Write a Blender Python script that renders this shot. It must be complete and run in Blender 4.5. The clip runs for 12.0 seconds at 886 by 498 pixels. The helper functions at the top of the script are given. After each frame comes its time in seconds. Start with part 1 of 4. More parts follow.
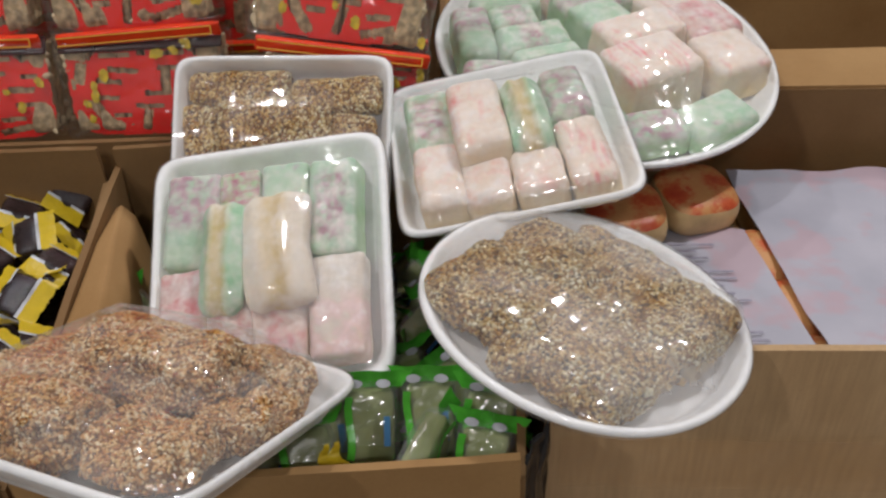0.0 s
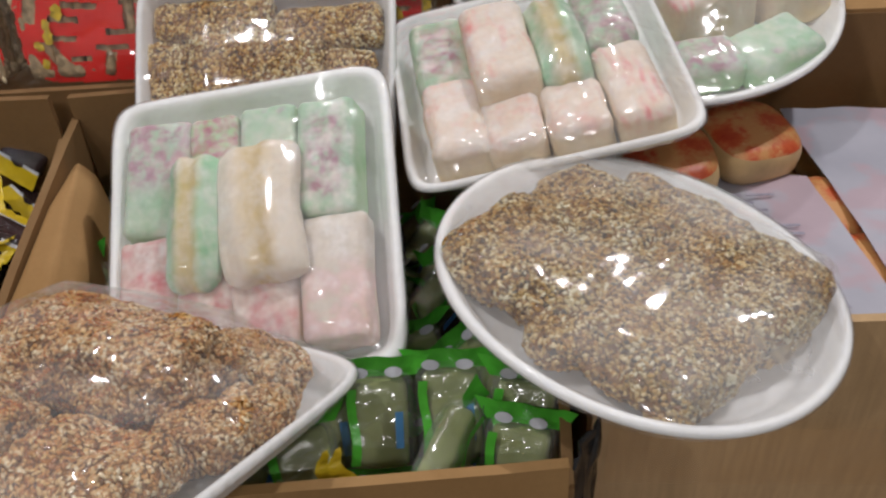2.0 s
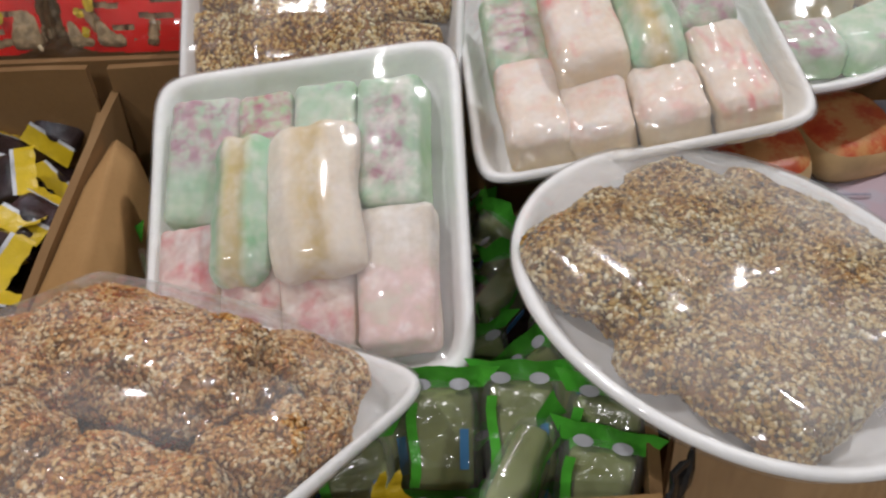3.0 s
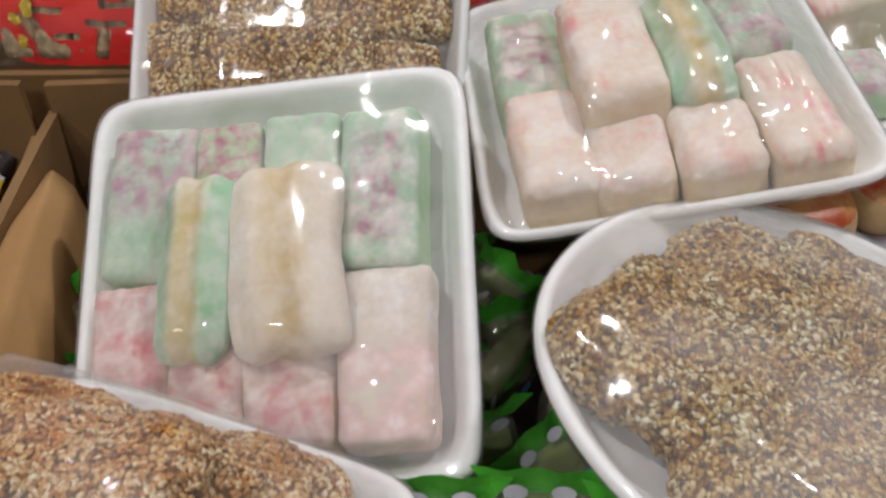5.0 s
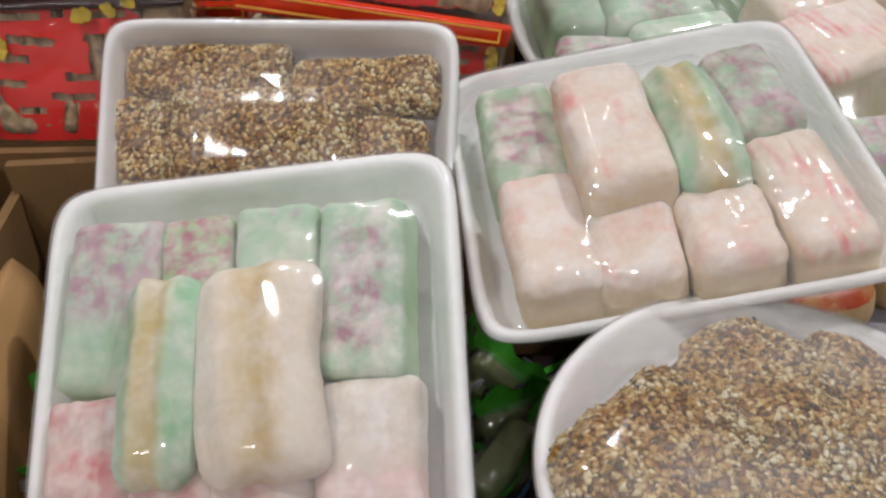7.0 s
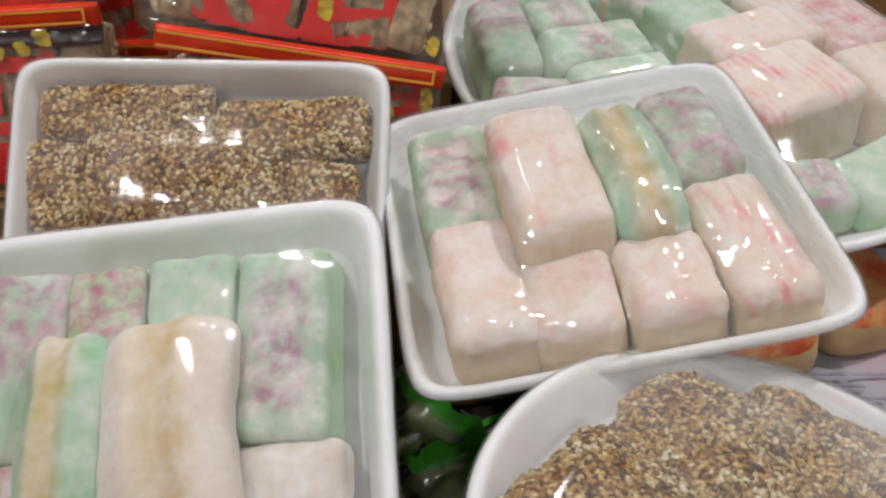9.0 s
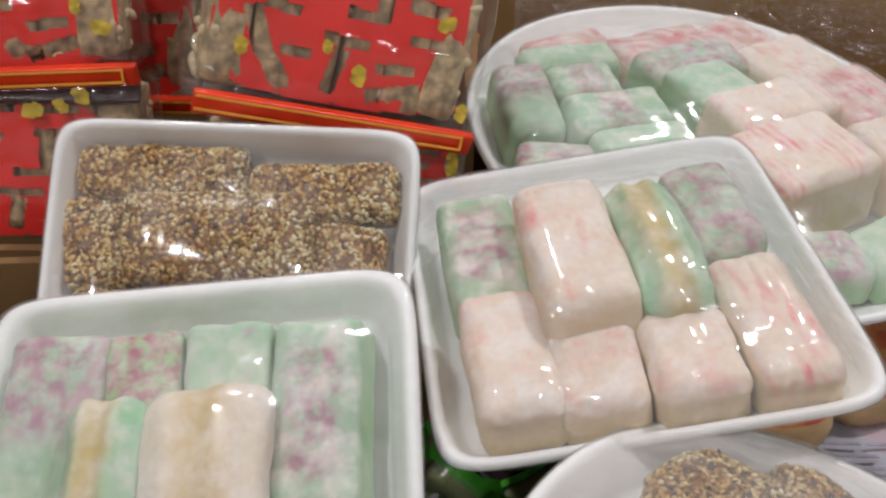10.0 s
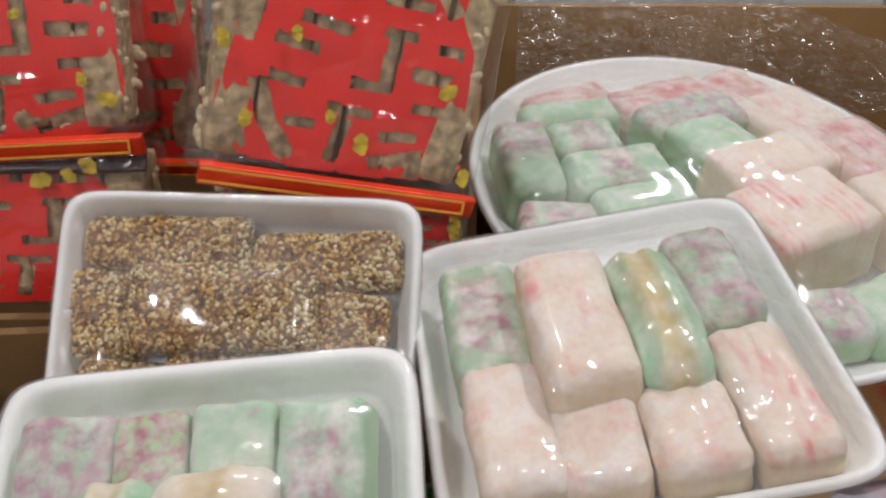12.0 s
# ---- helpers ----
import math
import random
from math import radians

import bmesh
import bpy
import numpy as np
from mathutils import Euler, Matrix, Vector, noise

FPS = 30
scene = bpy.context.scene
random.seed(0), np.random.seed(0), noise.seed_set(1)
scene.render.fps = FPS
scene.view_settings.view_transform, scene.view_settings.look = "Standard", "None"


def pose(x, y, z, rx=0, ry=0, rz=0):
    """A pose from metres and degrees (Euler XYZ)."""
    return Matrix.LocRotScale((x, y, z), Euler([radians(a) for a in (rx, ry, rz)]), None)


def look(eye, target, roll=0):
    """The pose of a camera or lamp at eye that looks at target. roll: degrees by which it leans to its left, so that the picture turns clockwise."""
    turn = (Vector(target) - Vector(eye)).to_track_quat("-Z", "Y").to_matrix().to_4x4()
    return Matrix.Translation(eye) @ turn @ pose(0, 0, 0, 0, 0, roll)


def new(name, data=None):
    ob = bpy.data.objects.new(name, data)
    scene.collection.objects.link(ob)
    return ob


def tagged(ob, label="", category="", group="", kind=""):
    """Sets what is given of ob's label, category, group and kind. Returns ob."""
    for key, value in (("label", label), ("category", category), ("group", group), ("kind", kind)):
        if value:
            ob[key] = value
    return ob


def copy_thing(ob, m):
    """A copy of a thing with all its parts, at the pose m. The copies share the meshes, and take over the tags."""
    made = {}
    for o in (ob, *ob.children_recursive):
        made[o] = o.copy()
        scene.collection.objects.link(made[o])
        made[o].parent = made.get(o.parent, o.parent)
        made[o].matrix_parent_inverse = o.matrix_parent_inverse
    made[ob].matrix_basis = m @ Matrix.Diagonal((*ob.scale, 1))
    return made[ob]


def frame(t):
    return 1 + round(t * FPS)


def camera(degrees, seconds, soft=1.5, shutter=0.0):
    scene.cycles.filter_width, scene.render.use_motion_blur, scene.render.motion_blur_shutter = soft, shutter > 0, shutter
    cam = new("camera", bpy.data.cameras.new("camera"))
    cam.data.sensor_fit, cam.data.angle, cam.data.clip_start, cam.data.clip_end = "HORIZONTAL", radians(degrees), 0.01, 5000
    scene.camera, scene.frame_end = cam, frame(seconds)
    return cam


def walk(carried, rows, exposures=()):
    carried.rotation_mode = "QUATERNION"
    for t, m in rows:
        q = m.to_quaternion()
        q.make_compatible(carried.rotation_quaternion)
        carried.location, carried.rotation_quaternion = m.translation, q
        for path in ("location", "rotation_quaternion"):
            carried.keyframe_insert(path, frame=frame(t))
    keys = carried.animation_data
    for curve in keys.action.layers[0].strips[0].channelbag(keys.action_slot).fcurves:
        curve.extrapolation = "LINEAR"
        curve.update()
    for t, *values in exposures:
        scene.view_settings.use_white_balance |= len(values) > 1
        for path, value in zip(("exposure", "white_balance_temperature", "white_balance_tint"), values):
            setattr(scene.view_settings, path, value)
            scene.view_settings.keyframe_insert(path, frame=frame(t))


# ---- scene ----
cam = camera(49.8, 12.0, soft=2.3, shutter=0.4)
PATH = [
    (0, (0.0405, 0.0082, 1.2703), (-0.0666, 1.5729, 0.0292), -2.76),
    (0.5, (0.0315, 0.0309, 1.2481), (-0.0935, 1.5765, -0.0150), -3.97),
    (1, (0.0402, 0.0673, 1.2216), (-0.0684, 1.6080, -0.0490), -3.84),
    (1.5, (0.0392, 0.0848, 1.2080), (-0.0772, 1.6125, -0.0775), -4.23),
    (2, (0.0243, 0.1036, 1.1909), (-0.0917, 1.6170, -0.1115), -4.35),
    (2.5, (0.0104, 0.1295, 1.1760), (-0.1742, 1.6238, -0.1405), -5.32),
    (4.5, (-0.0226, 0.2132, 1.1192), (-0.1424, 1.6990, -0.2143), -1.17),
    (5, (-0.0240, 0.2400, 1.1180), (-0.1446, 1.7456, -0.1929), -1.48),
    (5.5, (-0.0223, 0.2549, 1.1206), (-0.1462, 1.7977, -0.1459), -1.55),
    (6, (-0.0244, 0.2673, 1.1184), (-0.1275, 1.8150, -0.1441), -1.45),
    (6.5, (-0.0317, 0.2749, 1.1106), (-0.1310, 1.8234, -0.1513), -1.26),
    (7, (-0.0243, 0.2878, 1.1147), (-0.1358, 1.8420, -0.1392), -1.81),
    (9, (-0.0163, 0.3082, 1.1063), (-0.0235, 1.9127, -0.0876), 0.18),
    (9.5, (-0.0199, 0.3075, 1.1138), (-0.0325, 1.9325, -0.0520), 0.83),
    (10, (-0.0285, 0.3086, 1.1245), (-0.0428, 1.9566, -0.0085), 1.46),
    (10.5, (-0.0359, 0.3067, 1.1311), (-0.0821, 1.9687, 0.0195), 1.04),
    (11, (-0.0362, 0.3063, 1.1394), (-0.0882, 1.9796, 0.0451), 0.86),
    (11.5, (-0.0316, 0.3094, 1.1414), (-0.0860, 1.9916, 0.0610), 0.58),
    (12, (-0.0260, 0.3169, 1.1460), (-0.0589, 1.9933, 0.0558), 0.42),
]
walk(cam, [(t, look(eye, target, roll)) for t, eye, target, roll in PATH])

# ---- room light ----
world = bpy.data.worlds.new("world")
scene.world = world
world.use_nodes = True
world.node_tree.nodes["Background"].inputs[0].default_value = (0.9, 0.95, 1.0, 1)
world.node_tree.nodes["Background"].inputs[1].default_value = 0.25
# x, y, z, watts, width, length
LAMPS = [(-1.4, -1.2, 2.72, 12.5, 0.07, 0.09), (0.0, -1.4, 2.72, 9.0, 0.07, 0.09), (1.5, -1.2, 2.72, 6.0, 0.07, 0.09), (-0.75, 0.3, 2.72, 11.5, 0.06, 0.08), (0.85, 1.0, 2.72, 16.5, 0.06, 0.08),
         (-0.75, 2.2, 2.72, 8.0, 0.06, 0.08), (0.72, 2.42, 2.72, 9.8, 0.09, 0.10)]


# ---- materials ----
def nodes_of(name):
    m = bpy.data.materials.new(name)
    m.use_nodes = True
    nt = m.node_tree
    return m, nt, nt.nodes["Principled BSDF"]


def node(nt, kind, **sets):
    n = nt.nodes.new(kind)
    for k, v in sets.items():
        n.inputs[k.replace("_", " ")].default_value = v
    return n


def ramp(nt, fac, stops):
    r = nt.nodes.new("ShaderNodeValToRGB")
    while len(r.color_ramp.elements) < len(stops):
        r.color_ramp.elements.new(0.5)
    for e, (p, c) in zip(r.color_ramp.elements, stops):
        e.position, e.color = p, (*c, 1) if len(c) == 3 else c
    nt.links.new(fac, r.inputs[0])
    return r.outputs[0]


def grey(v):
    return (v, v, v)


def blend(nt, fac, a, b, kind="MIX"):
    m = nt.nodes.new("ShaderNodeMix")
    m.data_type, m.blend_type = "RGBA", kind
    for sock, v in ((m.inputs["Factor"], fac), (m.inputs["A"], a), (m.inputs["B"], b)):
        if isinstance(v, (int, float)):
            sock.default_value = v
        elif isinstance(v, tuple):
            sock.default_value = (*v, 1)
        else:
            nt.links.new(v, sock)
    return m.outputs["Result"]


def tex(nt, scale, detail=4.0, rough=0.55, coord="Object", stretch=None):
    c = nt.nodes.new("ShaderNodeTexCoord")
    out = c.outputs[coord]
    if stretch:
        mp = nt.nodes.new("ShaderNodeMapping")
        mp.inputs["Scale"].default_value = stretch
        nt.links.new(out, mp.inputs[0])
        out = mp.outputs[0]
    n = node(nt, "ShaderNodeTexNoise", Scale=scale, Detail=detail, Roughness=rough)
    nt.links.new(out, n.inputs["Vector"])
    return n.outputs["Fac"]


def bump(nt, bsdf, height, strength, dist=0.001):
    b = node(nt, "ShaderNodeBump", Strength=strength, Distance=dist)
    nt.links.new(height, b.inputs["Height"])
    nt.links.new(b.outputs[0], bsdf.inputs["Normal"])


def mat_plain(name, col, rough=0.5, scale=60, vary=0.25, bumpy=0.2, metal=0.0, spec=0.5):
    m, nt, b = nodes_of(name)
    n = tex(nt, scale)
    dark = tuple(c * (1 - vary) for c in col)
    light = tuple(min(1, c * (1 + vary * 0.6)) for c in col)
    nt.links.new(ramp(nt, n, [(0.3, dark), (0.7, light)]), b.inputs["Base Color"])
    b.inputs["Roughness"].default_value, b.inputs["Metallic"].default_value = rough, metal
    b.inputs["Specular IOR Level"].default_value = spec
    bump(nt, b, tex(nt, scale * 6), bumpy)
    return m


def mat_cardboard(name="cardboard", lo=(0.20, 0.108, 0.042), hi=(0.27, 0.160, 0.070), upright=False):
    m, nt, b = nodes_of(name)
    big = tex(nt, 7, 5)
    fine = tex(nt, 240, 3, stretch=(1, 1, 0.08) if upright else None)
    base = ramp(nt, big, [(0.3, lo), (0.7, hi)])
    grain = ramp(nt, fine, [(0.35, grey(0.88 if upright else 0.96)), (0.65, grey(1.0))])
    spots = ramp(nt, tex(nt, 900, 2), [(0.62, grey(1.0)), (0.72, grey(0.82))])
    col = blend(nt, 1.0, blend(nt, 1.0, base, grain, "MULTIPLY"), spots, "MULTIPLY")
    nt.links.new(col, b.inputs["Base Color"])
    b.inputs["Roughness"].default_value = 0.72
    b.inputs["Specular IOR Level"].default_value = 0.3
    bump(nt, b, fine, 0.10, 0.0012)
    return m


def mat_foam():
    m, nt, b = nodes_of("white_foam")
    c = nt.nodes.new("ShaderNodeTexCoord")
    v = node(nt, "ShaderNodeTexVoronoi", Scale=450.0)
    nt.links.new(c.outputs["Object"], v.inputs["Vector"])
    nt.links.new(ramp(nt, tex(nt, 25), [(0.3, (0.86, 0.86, 0.85)), (0.7, (0.92, 0.92, 0.91))]), b.inputs["Base Color"])
    b.inputs["Roughness"].default_value = 0.38
    b.inputs["Subsurface Weight"].default_value = 0.35
    b.inputs["Subsurface Radius"].default_value = (1.0, 0.95, 0.85)
    b.inputs["Subsurface Scale"].default_value = 0.012
    bump(nt, b, v.outputs["Distance"], 0.12, 0.0006)
    return m


def mat_film(name="cling_film", wrinkle=0.34, haze=0.085, scale=24.0, gloss=1.0, tint=(1, 1, 1), crinkle=0.30, rough=0.09):
    m = bpy.data.materials.new(name)
    m.use_nodes = True
    nt = m.node_tree
    nt.nodes.clear()
    out = nt.nodes.new("ShaderNodeOutputMaterial")
    clear = nt.nodes.new("ShaderNodeBsdfTransparent")
    clear.inputs[0].default_value = (*tint, 1)
    dif = nt.nodes.new("ShaderNodeBsdfDiffuse")
    dif.inputs[0].default_value = (0.9, 0.9, 0.9, 1)
    mist = nt.nodes.new("ShaderNodeMixShader")
    mist.inputs[0].default_value = haze
    shine = nt.nodes.new("ShaderNodeBsdfGlossy")
    shine.inputs["Roughness"].default_value = rough
    fr = node(nt, "ShaderNodeFresnel", IOR=1.5)
    mul = nt.nodes.new("ShaderNodeMath")
    mul.operation = "MULTIPLY"
    mul.inputs[1].default_value = gloss
    mix = nt.nodes.new("ShaderNodeMixShader")
    big = tex(nt, scale, 2, 0.5, stretch=(1.0, 0.35, 1.0))
    ridge = nt.nodes.new("ShaderNodeMath")
    ridge.operation = "SUBTRACT"
    ridge.inputs[1].default_value = 0.5
    nt.links.new(tex(nt, scale * 0.8, 1, 0.4, stretch=(0.45, 1.0, 1.0)), ridge.inputs[0])
    fold = nt.nodes.new("ShaderNodeMath")
    fold.operation = "ABSOLUTE"
    nt.links.new(ridge.outputs[0], fold.inputs[0])
    both = nt.nodes.new("ShaderNodeMath")
    both.operation = "MULTIPLY_ADD"
    both.inputs[1].default_value = -1.3
    nt.links.new(fold.outputs[0], both.inputs[0])
    nt.links.new(big, both.inputs[2])
    # thin rounded creases that run two ways, gathered in patches
    where = ramp(nt, tex(nt, scale * 0.6, 2), [(0.38, grey(0.0)), (0.56, grey(crinkle))])
    height = both.outputs[0]
    for along, fineness in (((1.0, 0.18, 1.0), 1.3), ((0.22, 1.0, 1.0), 1.1)):
        off = nt.nodes.new("ShaderNodeMath")
        off.operation = "SUBTRACT"
        off.inputs[1].default_value = 0.5
        nt.links.new(tex(nt, scale * fineness, 2, 0.5, stretch=along), off.inputs[0])
        dist = nt.nodes.new("ShaderNodeMath")
        dist.operation = "ABSOLUTE"
        nt.links.new(off.outputs[0], dist.inputs[0])
        crest = ramp(nt, dist.outputs[0], [(0.0, grey(1.0)), (0.03, grey(0.6)), (0.08, grey(0.0))])
        lift = nt.nodes.new("ShaderNodeMath")
        lift.operation = "MULTIPLY"
        nt.links.new(crest, lift.inputs[0])
        nt.links.new(where, lift.inputs[1])
        total = nt.nodes.new("ShaderNodeMath")
        total.operation = "ADD"
        nt.links.new(height, total.inputs[0])
        nt.links.new(lift.outputs[0], total.inputs[1])
        height = total.outputs[0]
    nt.links.new(ramp(nt, tex(nt, scale * 1.1, 4, 0.6), [(0.36, grey(haze * 0.35)), (0.70, grey(haze * 2.1))]), mist.inputs[0])
    bp = node(nt, "ShaderNodeBump", Strength=wrinkle, Distance=0.01)
    nt.links.new(height, bp.inputs["Height"])
    nt.links.new(bp.outputs[0], shine.inputs["Normal"])
    nt.links.new(bp.outputs[0], fr.inputs["Normal"])
    nt.links.new(clear.outputs[0], mist.inputs[1])
    nt.links.new(dif.outputs[0], mist.inputs[2])
    nt.links.new(fr.outputs[0], mul.inputs[0])
    cap = nt.nodes.new("ShaderNodeMath")
    cap.operation = "MINIMUM"
    cap.inputs[1].default_value = 0.20
    nt.links.new(mul.outputs[0], cap.inputs[0])
    nt.links.new(cap.outputs[0], mix.inputs[0])
    nt.links.new(mist.outputs[0], mix.inputs[1])
    nt.links.new(shine.outputs[0], mix.inputs[2])
    nt.links.new(mix.outputs[0], out.inputs[0])
    return m


def mat_cake(name, base, blot, lo=0.48, hi=0.60, scale=55.0, powder=0.35, zone=None, core=None, stretch=None, foot=None, middle=None, comb=False, cut_face=None):
    """Floury rice cake: base colour, blotches of a second colour, white powder; zone: blotches only past that y; core: a stripe along y; middle: half sizes that hold the blotches;
    comb: blotches broken into brushed strokes; cut_face: colour of the bare sides."""
    m, nt, b = nodes_of(name)
    c = nt.nodes.new("ShaderNodeTexCoord")
    rnd = nt.nodes.new("ShaderNodeObjectInfo")
    add = nt.nodes.new("ShaderNodeVectorMath")
    nt.links.new(c.outputs["Object"], add.inputs[0])
    nt.links.new(rnd.outputs["Random"], add.inputs[1])

    def n(sc, det=4.0, st=None):
        t = node(nt, "ShaderNodeTexNoise", Scale=sc, Detail=det, Roughness=0.6)
        src = add.outputs[0]
        if st:
            mp = nt.nodes.new("ShaderNodeMapping")
            mp.inputs["Scale"].default_value = st
            nt.links.new(src, mp.inputs[0])
            src = mp.outputs[0]
        nt.links.new(src, t.inputs["Vector"])
        return t.outputs["Fac"]

    fac = ramp(nt, n(scale, 6.0, stretch), [(lo, grey(0)), (hi, grey(1))])
    if comb:
        wave = node(nt, "ShaderNodeTexWave", Scale=46.0, Distortion=7.0, Detail=2.0)
        wave.inputs["Detail Scale"].default_value = 0.6
        nt.links.new(add.outputs[0], wave.inputs["Vector"])
        fac = blend(nt, 1.0, fac, ramp(nt, wave.outputs["Fac"], [(0.25, grey(0.25)), (0.70, grey(1))]), "MULTIPLY")
    sep = nt.nodes.new("ShaderNodeSeparateXYZ")
    nt.links.new(c.outputs["Object"], sep.inputs[0])
    if zone is not None:
        ma = nt.nodes.new("ShaderNodeMath")
        ma.operation = "MULTIPLY_ADD"
        ma.inputs[1].default_value, ma.inputs[2].default_value = 22.0, 0.5 - 22.0 * zone
        nt.links.new(sep.outputs["Y"], ma.inputs[0])
        fac = blend(nt, 1.0, fac, ramp(nt, ma.outputs[0], [(0.3, grey(0)), (0.6, grey(1))]), "MULTIPLY")
    if middle:
        for axis, half in zip("XY", middle):
            size = nt.nodes.new("ShaderNodeMath")
            size.operation = "ABSOLUTE"
            nt.links.new(sep.outputs[axis], size.inputs[0])
            ragged = nt.nodes.new("ShaderNodeMath")
            ragged.operation = "MULTIPLY_ADD"
            ragged.inputs[1].default_value = 0.016
            nt.links.new(n(60.0), ragged.inputs[0])
            nt.links.new(size.outputs[0], ragged.inputs[2])
            fac = blend(nt, 1.0, fac, ramp(nt, ragged.outputs[0], [(half + 0.004, grey(1)), (half + 0.012, grey(0))]), "MULTIPLY")
    col = blend(nt, fac, base, blot)
    if core:
        wob = nt.nodes.new("ShaderNodeMath")
        wob.operation = "MULTIPLY_ADD"
        wob.inputs[1].default_value = 0.012
        nt.links.new(n(40.0), wob.inputs[0])
        nt.links.new(sep.outputs["X"], wob.inputs[2])
        half = core[1]
        k = nt.nodes.new("ShaderNodeMath")
        k.operation = "MULTIPLY_ADD"
        k.inputs[1].default_value, k.inputs[2].default_value = 0.5 / half / 2, 0.5 - 0.006 * 0.25 / half
        nt.links.new(wob.outputs[0], k.inputs[0])
        band = ramp(nt, k.outputs[0], [(0.12, grey(0)), (0.40, grey(0.9)), (0.58, grey(0.9)), (0.82, grey(0))])
        col = blend(nt, band, col, core[0])
    dust = ramp(nt, n(80.0, 10.0), [(0.42, grey(0)), (0.66, grey(1))])
    dust2 = blend(nt, 1.0, dust, grey(powder * 2), "MULTIPLY")
    col = blend(nt, dust2, col, (0.84, 0.795, 0.77))
    if foot:
        low = nt.nodes.new("ShaderNodeMath")
        low.operation = "MULTIPLY_ADD"
        low.inputs[1].default_value = 0.023
        nt.links.new(n(70.0), low.inputs[0])
        nt.links.new(sep.outputs["Z"], low.inputs[2])
        col = blend(nt, ramp(nt, low.outputs[0], [(0.004, grey(1)), (0.013, grey(0))]), col, foot)
    if cut_face:
        facing = nt.nodes.new("ShaderNodeSeparateXYZ")
        nt.links.new(c.outputs["Normal"], facing.inputs[0])
        ragged = nt.nodes.new("ShaderNodeMath")
        ragged.operation = "MULTIPLY_ADD"
        ragged.inputs[1].default_value = 0.7
        nt.links.new(n(45.0), ragged.inputs[0])
        nt.links.new(facing.outputs["Z"], ragged.inputs[2])
        col = blend(nt, ramp(nt, ragged.outputs[0], [(0.45, grey(0.75)), (1.0, grey(0))]), col, cut_face)
    col = blend(nt, 1.0, col, ramp(nt, n(330.0, 5.0), [(0.36, grey(0.93)), (0.60, grey(1.0))]), "MULTIPLY")
    col = blend(nt, 1.0, col, ramp(nt, n(28.0, 3.0), [(0.35, (0.98, 0.95, 0.89)), (0.60, (1.0, 1.0, 1.0))]), "MULTIPLY")
    nt.links.new(col, b.inputs["Base Color"])
    b.inputs["Roughness"].default_value = 0.75
    b.inputs["Specular IOR Level"].default_value = 0.25
    b.inputs["Subsurface Weight"].default_value = 0.35
    b.inputs["Subsurface Radius"].default_value = (1.0, 0.8, 0.6)
    b.inputs["Subsurface Scale"].default_value = 0.006
    bump(nt, b, n(260.0, 9.0), 0.45, 0.0012)
    return m


def mat_seeds(name, stops):
    m, nt, b = nodes_of(name)
    g = nt.nodes.new("ShaderNodeNewGeometry")
    patch = ramp(nt, tex(nt, 38, 4), [(0.30, (0.42, 0.27, 0.12)), (0.42, (0.90, 0.70, 0.36)), (0.54, (1.0, 0.97, 0.88)), (0.70, (0.92, 0.98, 0.96))])
    nt.links.new(blend(nt, 0.9, ramp(nt, g.outputs["Random Per Island"], stops), patch, "MULTIPLY"), b.inputs["Base Color"])
    nt.links.new(ramp(nt, tex(nt, 30), [(0.3, grey(0.18)), (0.7, grey(0.42))]), b.inputs["Roughness"])
    return m


# board tones: darkest also for shaded inner walls, lighter two for lit faces
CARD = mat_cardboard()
FAR_LIT_BOARD = mat_cardboard("yellowish_lit_board", (0.31, 0.170, 0.062), (0.43, 0.255, 0.105))
KRAFT_LIT = mat_cardboard("lit_kraft_board", (0.51, 0.335, 0.175), (0.63, 0.44, 0.25), upright=True)
FOAM = mat_foam()
FILM = mat_film(wrinkle=0.24, crinkle=0.08)
SMOOTH = mat_film("smooth_cling_film", 0.17, 0.12, 24.0, 0.8, crinkle=0.03)
TAUT = mat_film("taut_cling_film", 0.26, 0.14, 15.0, 1.2, crinkle=0.16)
TAPE = mat_film("clear_tape", 0.25, 0.02, 12.0, 1.3, (0.97, 0.93, 0.86))
WRAP = mat_film("glossy_wrapper", 0.40, 0.06, 45.0, 2.4, crinkle=0.30, rough=0.12)
LOOSE = mat_film("loose_cling_film", 0.30, 0.11, 20.0, 1.1, crinkle=0.26)
TENSE = mat_film("gathered_cling_film", 0.40, 0.09, 24.0, 1.4, crinkle=0.34)
LINING = mat_film("crumpled_lining", 0.8, 0.015, 60.0, 4.0, crinkle=0.5, rough=0.17)
BAG = mat_film("clear_bag", 0.5, 0.018, 18.0, 1.6, crinkle=0.22, rough=0.12)
G, LAV, CRM, TAN = (0.39, 0.57, 0.41), (0.43, 0.23, 0.30), (0.78, 0.66, 0.57), (0.58, 0.44, 0.19)
FOOT, CUT_CREAM, CUT_GREEN = (0.68, 0.55, 0.30), (0.76, 0.62, 0.41), (0.33, 0.52, 0.28)
